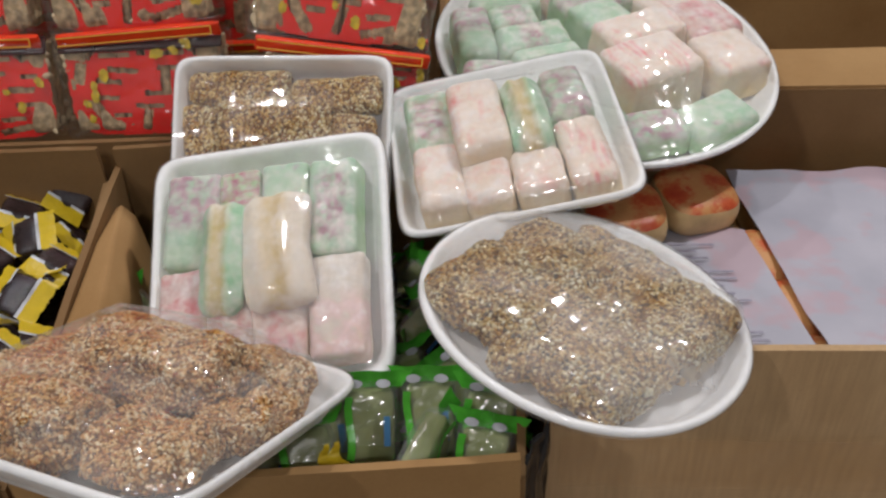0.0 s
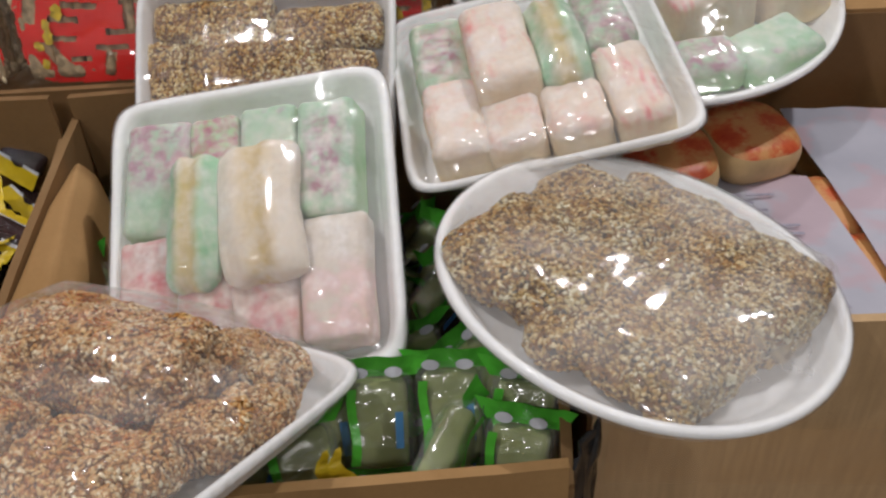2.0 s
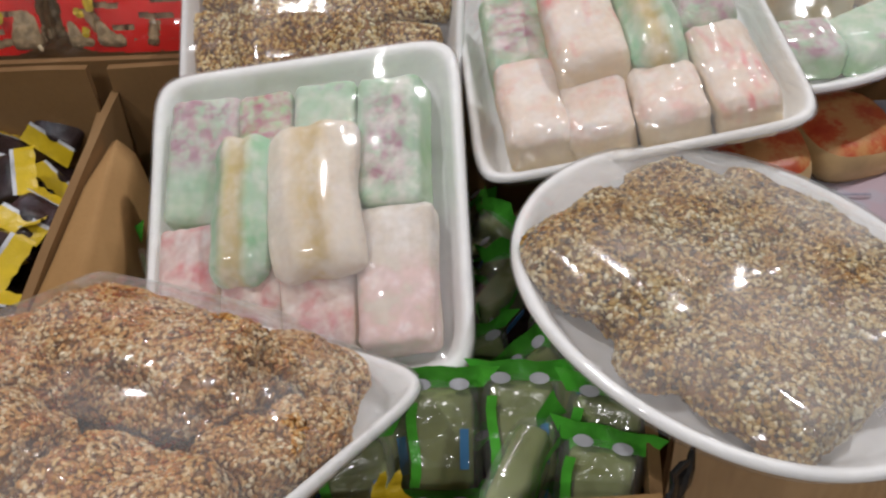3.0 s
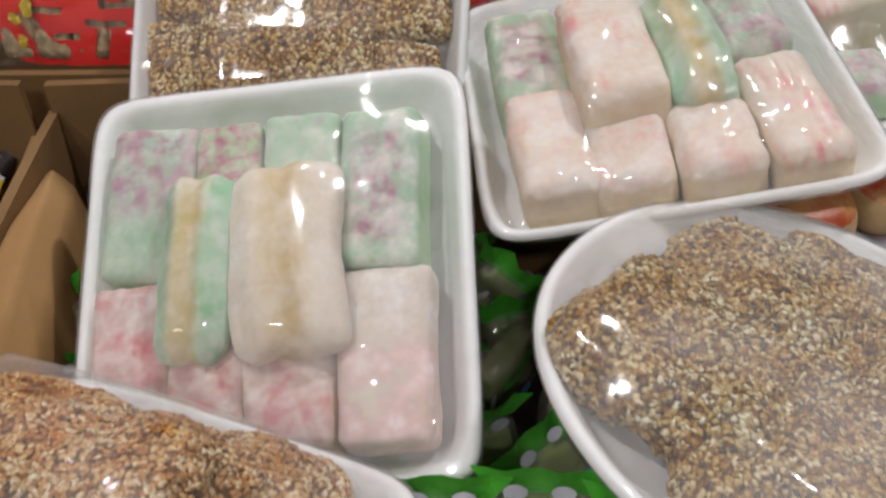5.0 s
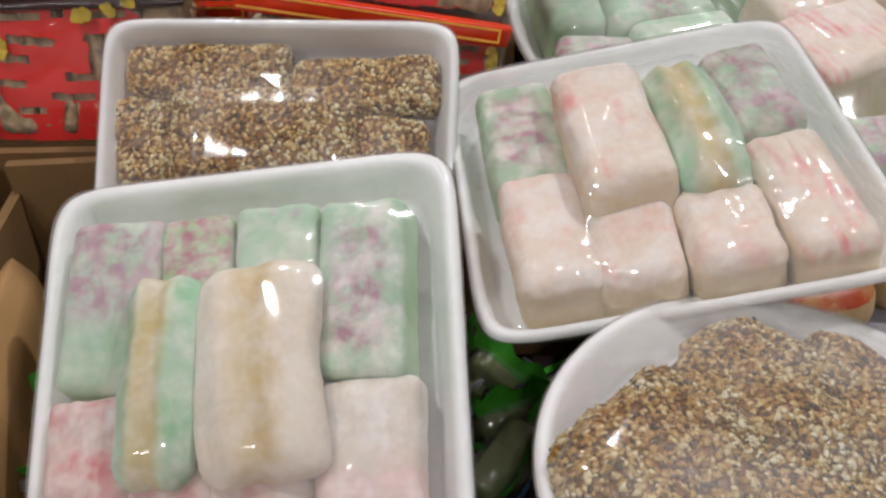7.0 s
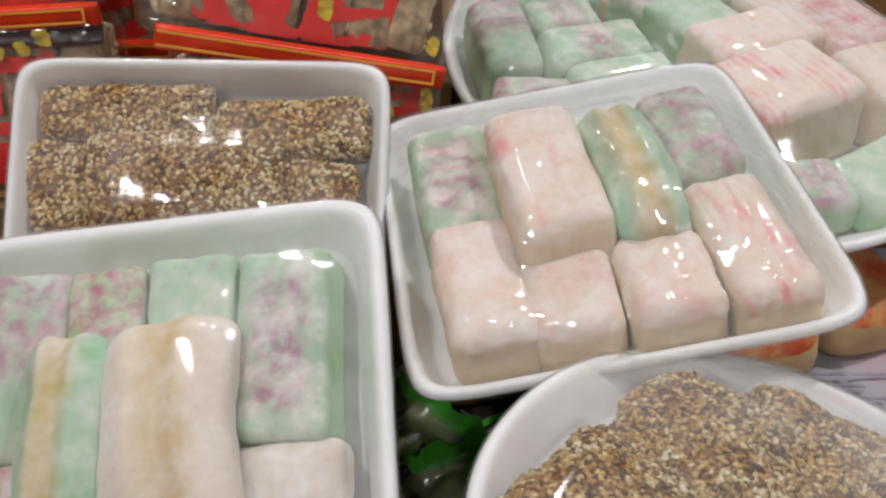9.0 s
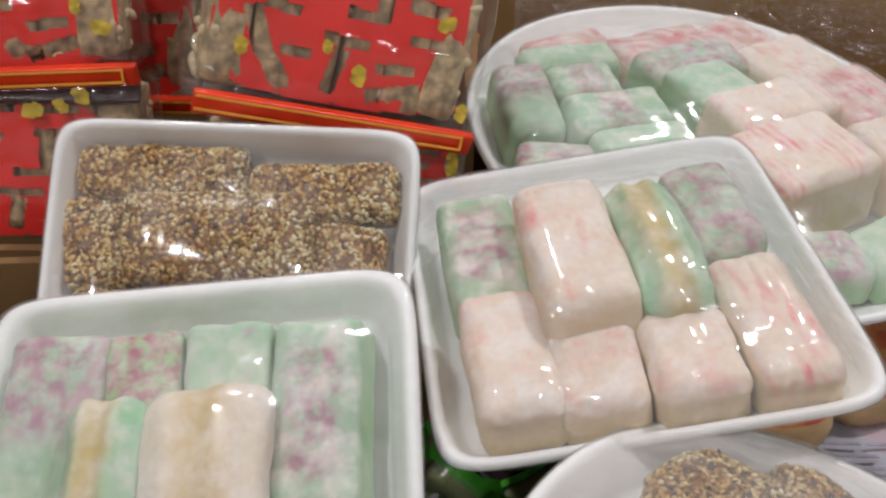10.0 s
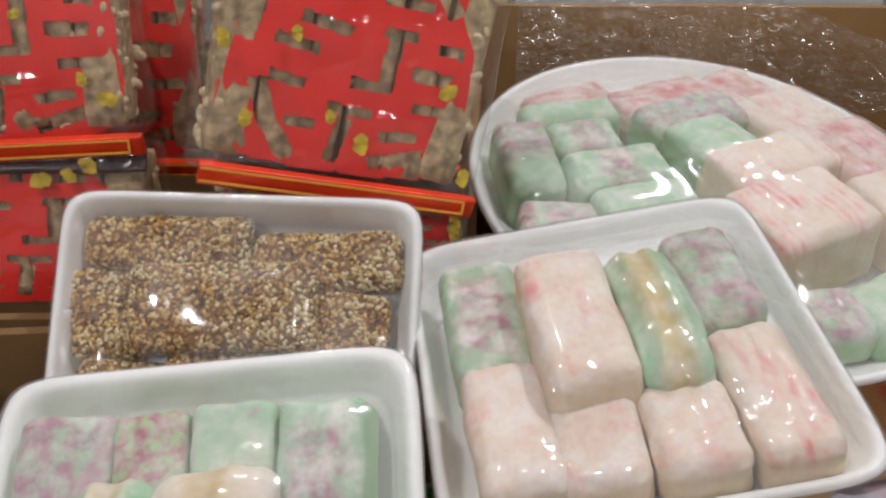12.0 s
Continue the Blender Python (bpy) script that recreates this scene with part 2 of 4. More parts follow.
CAKE = {
    "lav": mat_cake("green_lavender_cake", G, LAV, 0.36, 0.58, 150, 0.24, zone=-0.004, cut_face=CUT_GREEN),
    "lavred": mat_cake("green_purple_cake", (0.36, 0.58, 0.30), (0.44, 0.13, 0.20), 0.38, 0.60, 150, 0.26, zone=-0.02, cut_face=CUT_GREEN),
    "lavall": mat_cake("lavender_cake", G, LAV, 0.38, 0.62, 110, 0.28, cut_face=CUT_GREEN),
    "lavmid": mat_cake("green_edged_lavender_cake", G, LAV, 0.33, 0.60, 170, 0.40, middle=(0.012, 0.026), cut_face=CUT_GREEN),
    "green": mat_cake("green_cake", (0.40, 0.58, 0.42), (0.45, 0.34, 0.40), 0.60, 0.76, 60, 0.28, cut_face=CUT_GREEN),
    "pink": mat_cake("pink_cake", (0.63, 0.43, 0.40), (0.68, 0.17, 0.21), 0.44, 0.72, 62, 0.40, cut_face=CUT_CREAM),
    "pinkend": mat_cake("half_pink_cake", (0.66, 0.58, 0.50), (0.70, 0.24, 0.27), 0.38, 0.66, 80, 0.42, zone=-0.004),
    "pinklow": mat_cake("pale_pink_cake", CRM, (0.80, 0.42, 0.39), 0.48, 0.76, 55, 0.40, foot=FOOT, cut_face=CUT_CREAM),
    "stamp": mat_cake("stamped_cake", CRM, (0.78, 0.30, 0.29), 0.52, 0.70, 55, 0.34, stretch=(1.0, 0.5, 1.0), foot=FOOT, cut_face=CUT_CREAM),
    "rosy": mat_cake("rosy_cake", CRM, (0.78, 0.20, 0.23), 0.45, 0.62, 46, 0.28, stretch=(1.0, 0.5, 1.0), foot=FOOT, comb=True, cut_face=CUT_CREAM),
    "stripe": mat_cake("layered_green_cake", G, (0.30, 0.55, 0.34), 0.45, 0.6, 50, 0.26, core=(TAN, 0.0075)),
    "cream": mat_cake("cream_cake", (0.76, 0.68, 0.59), (0.60, 0.46, 0.36), 0.60, 0.74, 50, 0.28, core=((0.58, 0.43, 0.18), 0.0105), stretch=(1.0, 0.3, 1.0)),
}
SYRUP = mat_plain("sesame_syrup", (0.24, 0.105, 0.022), 0.22, 90, 0.5, 0.5)
SEEDS = mat_seeds("sesame_seed_coat", [(0.0, (0.045, 0.03, 0.016)), (0.18, (0.18, 0.095, 0.028)), (0.44, (0.42, 0.255, 0.065)), (0.72, (0.47, 0.365, 0.18)), (1.0, (0.74, 0.68, 0.52))])
SEEDS_GOLD = mat_seeds("golden_seed_coat", [(0.0, (0.07, 0.03, 0.010)), (0.14, (0.28, 0.13, 0.028)), (0.34, (0.50, 0.29, 0.075)), (0.60, (0.64, 0.48, 0.22)), (1.0, (0.82, 0.74, 0.52))])
SEEDS_RED = mat_seeds("toasted_seed_coat", [(0.0, (0.12, 0.055, 0.02)), (0.12, (0.34, 0.145, 0.04)), (0.40, (0.55, 0.29, 0.10)), (0.70, (0.63, 0.44, 0.23)), (1.0, (0.78, 0.67, 0.50))])
LABEL_RED = mat_plain("red_paper", (0.92, 0.030, 0.022), 0.45, 40, 0.12, 0.1)
CARD_RED = mat_plain("red_card", (0.84, 0.050, 0.010), 0.35, 40, 0.2, 0.1)
MAROON = mat_plain("maroon_fold", (0.045, 0.010, 0.010), 0.2, 40, 0.5, 0.5)
GOLD = mat_plain("gold_print", (0.80, 0.38, 0.05), 0.35, 60, 0.1, 0.05)
FLECK = mat_plain("yellow_fleck", (0.70, 0.50, 0.03), 0.4, 120, 0.4, 0.2)
BRITTLE = mat_plain("peanut_brittle", (0.56, 0.42, 0.24), 0.35, 150, 0.6, 1.0)
PEANUT = mat_plain("peanut", (0.72, 0.58, 0.36), 0.45, 120, 0.3, 0.4)
YELLOW = mat_plain("yellow_wrapper", (0.66, 0.47, 0.02), 0.28, 60, 0.15, 0.4)
# candy wrappers, and the near-black slabs that stand in for shade in two boxes
BLACKW_SHADE = mat_plain("dark_wrapper_and_shade", (0.035, 0.022, 0.022), 0.12, 50, 0.5, 0.6)
SILVER = mat_plain("foil_white", (0.60, 0.62, 0.66), 0.25, 50, 0.4, 0.5)
GREENW = mat_plain("green_wrapper", (0.10, 0.53, 0.05), 0.18, 50, 0.35, 0.5)
OLIVE = mat_plain("green_bean_cake", (0.27, 0.31, 0.12), 0.15, 60, 0.25, 0.3)
BLUE = mat_plain("blue_print", (0.06, 0.22, 0.45), 0.35, 60, 0.2, 0.1)
BUN = mat_plain("bun_crust", (0.66, 0.46, 0.22), 0.45, 24, 0.35, 0.2)
PLASTER = mat_plain("plaster", (0.78, 0.77, 0.74), 0.8, 3, 0.06, 0.2)
CONCRETE = mat_plain("floor_concrete", (0.42, 0.41, 0.39), 0.6, 4, 0.2, 0.2)
WOOD = mat_plain("bench_wood", (0.30, 0.19, 0.10), 0.55, 6, 0.25, 0.2)
BLACKP = mat_plain("black_plastic", (0.02, 0.02, 0.022), 0.22, 30, 0.4, 0.6)


def mat_bun_top():
    m, nt, b = nodes_of("red_stamp_crust")
    smear = ramp(nt, tex(nt, 34, 6, 0.65), [(0.40, (0.62, 0.30, 0.11)), (0.52, (0.56, 0.10, 0.03)), (0.66, (0.44, 0.045, 0.015))])
    worn = ramp(nt, tex(nt, 90, 6), [(0.56, grey(0)), (0.74, grey(0.8))])
    nt.links.new(blend(nt, worn, smear, (0.66, 0.42, 0.18)), b.inputs["Base Color"])
    b.inputs["Roughness"].default_value = 0.4
    bump(nt, b, tex(nt, 200), 0.2)
    return m


BUN_TOP = mat_bun_top()


def mat_paper():
    m, nt, b = nodes_of("thin_paper")
    pink = ramp(nt, tex(nt, 16, 3), [(0.50, grey(0)), (0.58, grey(0.55))])
    base = ramp(nt, tex(nt, 9), [(0.3, (0.37, 0.37, 0.43)), (0.7, (0.48, 0.47, 0.53))])
    nt.links.new(blend(nt, pink, base, (0.52, 0.33, 0.37)), b.inputs["Base Color"])
    b.inputs["Roughness"].default_value = 0.65
    bump(nt, b, tex(nt, 40), 0.2, 0.003)
    return m


PAPER = mat_paper()
INK = mat_plain("grey_ink", (0.36, 0.34, 0.42), 0.6, 200, 0.3, 0.05)
WHITE_PRINT = mat_plain("white_label", (0.72, 0.72, 0.72), 0.5, 30, 0.1, 0.1)


# ---- mesh makers ----
def put_mesh(name, verts, faces, mat, parent=None, smooth=True, label="", m=None):
    me = bpy.data.meshes.new(name)
    me.from_pydata([tuple(map(float, v)) for v in verts], [], [tuple(map(int, f)) for f in faces])
    me.materials.append(mat)
    if smooth:
        me.polygons.foreach_set("use_smooth", [True] * len(me.polygons))
    me.update()
    ob = new(name, me)
    if parent:
        ob.parent = parent
    if m is not None:
        ob.matrix_basis = m
    if label:
        ob["label"] = label
    if mat in (FILM, SMOOTH, TAUT, TENSE, TAPE, BAG, WRAP, LOOSE, LINING):
        ob.visible_shadow = False
    return ob


def thing(name, m, label, category, group=""):
    e = new(name)
    e.empty_display_size = 0.02
    e.matrix_basis = m
    return tagged(e, label, category, group)


def cube_grid(n):
    ids, verts, faces = {}, [], []

    def vid(p):
        k = tuple(round(c, 5) for c in p)
        if k not in ids:
            ids[k] = len(verts)
            verts.append(k)
        return ids[k]

    s = [-1 + 2 * i / n for i in range(n + 1)]
    for ax in range(3):
        for sg in (-1, 1):
            def at(a, b):
                p = [0, 0, 0]
                p[ax], p[(ax + 1) % 3], p[(ax + 2) % 3] = sg, a, b
                return vid(p)
            for i in range(n):
                for j in range(n):
                    f = [at(s[i], s[j]), at(s[i + 1], s[j]), at(s[i + 1], s[j + 1]), at(s[i], s[j + 1])]
                    faces.append(f if sg > 0 else f[::-1])
    return np.array(verts), faces


CUBE8, FACES8 = cube_grid(8)
CUBE14, FACES14 = cube_grid(14)
CUBE26, FACES26 = cube_grid(26)


def round_box(size, r, rough=0.0, freq=30.0, seed=0.0, fine=False, bulge=0.0, crumb=0.0):
    """Vertices and faces of a box with round edges, pillowed and roughened."""
    base, faces = (CUBE14, FACES14) if fine else (CUBE8, FACES8)
    if crumb:
        base, faces = CUBE26, FACES26
    warp = np.sign(base) * (1 - (1 - np.abs(base)) ** 1.5)
    half = np.array(size) / 2
    q = warp * half
    inner = np.clip(q, -(half - r), half - r)
    d = q - inner
    ln = np.linalg.norm(d, axis=1, keepdims=True)
    p = inner + d / np.maximum(ln, 1e-9) * r
    if bulge:
        u = p / half
        p[:, 2] += np.sign(p[:, 2]) * bulge * (1 - u[:, 0] ** 2) * (1 - u[:, 1] ** 2)
    if rough:
        off = Vector((seed * 3.7, seed * 1.3, seed * 7.1))
        nrm = p / np.linalg.norm(p, axis=1, keepdims=True)
        for i in range(len(p)):
            v = Vector(p[i]) * freq + off
            p[i] += nrm[i] * rough * (noise.noise(v) + 0.5 * noise.noise(v * 2.3)) + rough * 0.4 * np.array(noise.noise_vector(v * 0.7))
            if crumb:
                p[i] += nrm[i] * crumb * (noise.noise(v * 5.5) - 0.8 * max(0.0, noise.noise(v * 3.1) - 0.15) - 0.6 * abs(noise.noise(v * 1.7)))
    return p, faces


def outline(a, b, e, n=96):
    th = np.arange(n) * 2 * np.pi / n
    c, s = np.cos(th), np.sin(th)
    return np.c_[np.sign(c) * np.abs(c) ** (2 / e) * a, np.sign(s) * np.abs(s) ** (2 / e) * b]


def dish(a, b, e, depth, lip, slope, n=128):
    """Foam dish: rim top at z = 0, floor at -depth. lip: rim width; slope: run of the side wall."""
    t = 0.0035
    prof = [(0.999, -depth - t, 1), (slope + lip + 0.006, -depth - t, 0), (slope + lip - 0.001, -depth - t + 0.003, 0), (lip * 0.9, -0.006, 0), (0.0006, -0.005, 0), (-0.0004, -0.003, 0), (0.0004, -0.0006, 0),
            (lip * 0.35, 0.0004, 0), (lip * 0.75, -0.0002, 0), (lip, -0.0022, 0), (lip + slope * 0.35, -depth * 0.42, 0), (lip + slope * 0.75, -depth * 0.86, 0), (lip + slope, -depth + 0.001, 0), (lip + slope + 0.006, -depth, 0), (0.999, -depth, 1)]
    verts, faces, rings = [], [], []
    for d, z, mid in prof:
        if mid:
            rings.append([len(verts)])
            verts.append((0, 0, z))
        else:
            rings.append(range(len(verts), len(verts) + n))
            verts += [(x, y, z) for x, y in outline(a - d, b - d, e, n)]
    for r0, r1 in zip(rings, rings[1:]):
        for i in range(n):
            j = (i + 1) % n
            if len(r0) == 1:
                faces.append((r0[0], r1[j], r1[i]))
            elif len(r1) == 1:
                faces.append((r0[i], r0[j], r1[0]))
            else:
                faces.append((r0[i], r0[j], r1[j], r1[i]))
    return verts, faces


def membrane(a, b, e, boxes, lift=0.0015, n=72, rings=44, spokes=120, sag=0.0):
    """Film drawn over the contents: rests on them, hangs free between them and the rim."""
    xs, ys = np.linspace(-a, a, n), np.linspace(-b, b, n)
    X, Y = np.meshgrid(xs, ys)
    low = np.full_like(X, -1.0)
    for cx, cy, w, l, top, rot, *_ in boxes:
        c, s = math.cos(radians(rot)), math.sin(radians(rot))
        u, v = (X - cx) * c + (Y - cy) * s, -(X - cx) * s + (Y - cy) * c
        edge = np.minimum(w / 2 - np.abs(u), l / 2 - np.abs(v))
        low = np.where(edge > 0, np.maximum(low, top + lift - 0.008 * np.clip(1 - edge / 0.010, 0, 1) ** 2 - 0.0014 * ((2 * u / w) ** 2 + (2 * v / l) ** 2)), low)
    inside = (np.abs(X / a) ** e + np.abs(Y / b) ** e) < 0.93
    H = np.where(inside, np.maximum(low, 0), 0.0)
    for _ in range(260):
        avg = (np.roll(H, 1, 0) + np.roll(H, -1, 0) + np.roll(H, 1, 1) + np.roll(H, -1, 1)) / 4 - sag
        H = np.where(inside, np.maximum(avg, low), 0.0)
    verts, faces = [], []
    for k in range(1, rings + 1):
        for x, y in outline(a, b, e, spokes) * (k / rings):
            gx, gy = (x + a) / (2 * a) * (n - 1), (y + b) / (2 * b) * (n - 1)
            i, j = min(int(gx), n - 2), min(int(gy), n - 2)
            fx, fy = gx - i, gy - j
            h = H[j, i] * (1 - fx) * (1 - fy) + H[j, i + 1] * fx * (1 - fy) + H[j + 1, i] * (1 - fx) * fy + H[j + 1, i + 1] * fx * fy
            crease = 0.0006 * noise.noise(Vector((x * 60, y * 25, a * 50))) * math.sin(math.pi * k / rings)
            verts.append((x * 0.998, y * 0.998, h + 0.0012 + crease))
    for k in range(rings - 1):
        for i in range(spokes):
            j = (i + 1) % spokes
            faces.append((k * spokes + i, (k + 1) * spokes + i, (k + 1) * spokes + j, k * spokes + j))
    mid = len(verts)
    verts.append((0, 0, float(H[n // 2, n // 2]) + 0.0012))
    faces += [(mid, i, (i + 1) % spokes) for i in range(spokes)]
    # skirt of film pulled over the rim and under the dish
    k0, base = (rings - 1) * spokes, len(verts)
    for x, y in outline(a + 0.0012, b + 0.0012, e, spokes):
        verts.append((x, y, -0.003))
    for x, y in outline(a - 0.004, b - 0.004, e, spokes):
        verts.append((x, y, -0.011))
    for i in range(spokes):
        j = (i + 1) % spokes
        faces.append((k0 + i, base + i, base + j, k0 + j))
        faces.append((base + i, base + spokes + i, base + spokes + j, base + j))
    return verts, faces


def seed_field(verts, faces, count, size, rng):
    """Seeds lying on a surface: flat drops, each an island of one mesh."""
    P = np.asarray(verts, float)
    Q = np.array([f for f in faces])
    tri = np.vstack([Q[:, [0, 1, 2]], Q[:, [0, 2, 3]]])
    A, B, C = P[tri[:, 0]], P[tri[:, 1]], P[tri[:, 2]]
    N = np.cross(B - A, C - A)
    area = np.linalg.norm(N, axis=1)
    N = N / np.maximum(area, 1e-12)[:, None]
    area = area * np.clip(N[:, 2] + 0.75, 0.0, 1.0)
    pick = rng.choice(len(tri), count, p=area / area.sum())
    r1, r2 = np.sqrt(rng.random(count)), rng.random(count)
    pos = (1 - r1)[:, None] * A[pick] + (r1 * (1 - r2))[:, None] * B[pick] + (r1 * r2)[:, None] * C[pick]
    nn = N[pick] + rng.normal(0, 0.28, (count, 3))
    nn /= np.linalg.norm(nn, axis=1)[:, None]
    t = np.cross(nn, rng.normal(size=(count, 3)))
    t /= np.linalg.norm(t, axis=1)[:, None]
    b = np.cross(nn, t)
    k = 6
    th = np.arange(k) * 2 * np.pi / k
    prof = np.vstack([[[-1, 0, 0]], np.c_[np.full(k, -0.35), np.cos(th) * 0.95, np.sin(th) * 0.95], np.c_[np.full(k, 0.35), np.cos(th) * 0.75, np.sin(th) * 0.75], [[1, 0, 0]]])
    fs = [(0, 1 + (i + 1) % k, 1 + i) for i in range(k)] + [(1 + i, 1 + (i + 1) % k, 7 + (i + 1) % k, 7 + i) for i in range(k)] + [(13, 7 + i, 7 + (i + 1) % k) for i in range(k)]
    sc = size * rng.uniform(0.75, 1.2, (count, 1))
    V = pos[:, None, :] + (prof[None, :, 0:1] * sc[:, None] * t[:, None, :] + prof[None, :, 1:2] * 0.70 * sc[:, None] * b[:, None, :] + prof[None, :, 2:3] * 0.36 * sc[:, None] * nn[:, None, :])
    V = V + nn[:, None, :] * (0.18 * sc[:, None])
    V = V.reshape(-1, 3)
    F = [tuple(i * 14 + c for c in f) for i in range(count) for f in fs]
    return V, F


RNG = np.random.default_rng(7)


# ---- trays and what lies in them ----
def tray(name, m, a, b, e, depth, lip, slope, label, boxes, sag=0.0, lift=0.0030, wrap=None):
    t = thing(name, m, label, "food tray", "wrapped food trays")
    put_mesh("dish", *dish(a, b, e, depth, lip, slope), FOAM, t)
    put_mesh("cling_film", *membrane(a, b, e, boxes, lift=lift, sag=sag), wrap or FILM, t, label="clear stretched cling film with glossy creases")
    return t


CAKE_LABEL = {
    "lav": "floury green rice cake mottled with lavender", "lavred": "green rice cake with a purple-red mottled end", "lavmid": "pale green rice cake with a lavender mottled middle", "lavall": "floury green rice cake mottled with lavender", "green": "pale green rice cake dusted with flour",
    "pinkend": "cream rice cake with one pink floury end", "pink": "white rice cake with pink blotches and flour", "pinklow": "pale cream rice cake with faint pink marks", "rosy": "white rice cake brushed with rosy red streaks", "stamp": "white rice cake with red stamped strokes",
    "stripe": "green rice cake with a tan filling stripe", "cream": "cream rice cake with a tan filling stripe",
}


def rice_cake(m, cx, cy, w, l, top, rot, kind, thick, seed, tip=0.0, group="", soft_edge=0.0056, crumb=0.0006):
    """A cut cake: wider at its foot, leaning a little, with sagging edges; rolled ones arch lengthwise and crease."""
    rolled = kind in ("stripe", "cream")
    v, f = round_box((w, l, thick), 0.0092 if rolled else min(soft_edge, thick * 0.3), 0.0014, 42, seed, fine=True, bulge=0.0016, crumb=crumb)
    r = random.Random(int(seed * 100))
    k = v[:, 2:3] / thick
    v[:, :2] *= 1.015 - 0.05 * k
    v[:, 0:1] += k * r.uniform(-0.002, 0.002)
    v[:, 1:2] += k * r.uniform(-0.001, 0.003)
    v[:, 2] += (k[:, 0] > 0) * (v[:, 1] / l * r.uniform(-0.001, 0.003) + v[:, 0] / w * r.uniform(-0.0015, 0.0015))
    if rolled:
        u, t = v[:, 0] / w * 2, v[:, 1] / l * 2
        up = np.clip(k[:, 0] + 0.5, 0, 1)
        side = r.choice((-1, 1))
        v[:, 2] += up * (-0.0050 * t ** 2 - 0.0022 * u ** 2 - 0.0015 * np.cos(u * 8.0 + 0.5 * t) * (1 - 0.5 * u ** 2))
        v[:, 0] += 0.0022 * side * (1 - t ** 2) + 0.0004 * np.sin(t * 5 + seed) * u
        v[:, 1] += 0.0007 * np.cos(u * 7 + seed) * t
    ob = put_mesh("rice_cake", v, f, CAKE[kind], m=m @ pose(cx, cy, top - thick / 2, tip, 0, rot + r.uniform(-1.2, 1.2)))
    return tagged(ob, CAKE_LABEL[kind], "rice cake", group)


def sesame_slab(m, cx, cy, w, l, top, rot, thick, seed, coat, size=0.00155, per=3.4e5, rough=0.0022, tip=0.0, group="", edge=0.36, label="sesame brittle slab crusted with toasted seeds"):
    v, f = round_box((w, l, thick), thick * edge, rough, 58, seed, fine=True, bulge=0.001)
    t = thing("sesame_slab", m @ pose(cx, cy, top - thick / 2, tip, 0, rot), label, "sesame brittle", group)
    put_mesh("syrup_core", v, f, SYRUP, t)
    area = w * l + 1.2 * thick * (w + l)
    s = put_mesh("sesame_seeds", *seed_field(v, f, int(area * per), size, RNG), coat, t)
    tagged(s, kind="stuff")
    return t


TRAY_A = pose(-0.1282, 0.5544, 0.8254, 31.6, -8.3, 0.4)
TRAY_B = pose(0.0509, 0.6851, 0.8543, 5.0, -9.1, 6.4)
TRAY_C = pose(-0.1434, 0.7083, 0.8421, 48.1, -0.7, -2.7)
TRAY_D = pose(0.1519, 0.9049, 0.8203, 7.4, -0.6, 23.8)
TRAY_E = pose(0.1020, 0.4931, 0.8359, -7.6, 6.5, -39.7)
TRAY_F = pose(-0.1674, 0.4011, 0.8434, -24.0, -3.9, -20.9)

# cx, cy, width, length, top, turn, kind, thickness
CAKES_A = [
    (-0.0595, 0.039, 0.044, 0.077, 0.007, -4, "lav", 0.026), (-0.0205, 0.038, 0.033, 0.077, 0.006, 0, "lavred", 0.026), (0.0150, 0.038, 0.038, 0.076, 0.007, 0, "green", 0.026),
    (0.0535, 0.036, 0.0365, 0.077, 0.011, -1, "lavmid", 0.030), (-0.0655, -0.040, 0.0375, 0.079, 0.007, 0, "pink", 0.026), (-0.0290, -0.040, 0.0365, 0.079, 0.007, 0, "pink", 0.026),
    (0.0105, -0.041, 0.0415, 0.080, 0.007, 0, "pink", 0.026), (0.0535, -0.041, 0.042, 0.079, 0.009, 180, "pinkend", 0.028),
    (-0.0300, 0.002, 0.0350, 0.083, 0.027, -3, "stripe", 0.022), (0.0145, 0.002, 0.0515, 0.087, 0.029, 1, "cream", 0.023),
]
CAKES_B = [
    (-0.0580, -0.053, 0.039, 0.072, 0.019, 1, "pinklow", 0.034), (-0.0225, -0.066, 0.039, 0.050, 0.017, -2, "pinklow", 0.032), (0.0175, -0.069, 0.040, 0.048, 0.018, 1, "pinklow", 0.033),
    (0.0565, -0.056, 0.037, 0.076, 0.018, 5, "rosy", 0.033), (-0.0605, 0.018, 0.040, 0.076, 0.018, 0, "lavmid", 0.033), (-0.0205, -0.011, 0.043, 0.086, 0.038, 1, "stamp", 0.036),
    (0.0170, -0.012, 0.033, 0.084, 0.037, 2, "stripe", 0.036), (0.0540, 0.022, 0.037, 0.070, 0.017, 2, "lavall", 0.032),
]
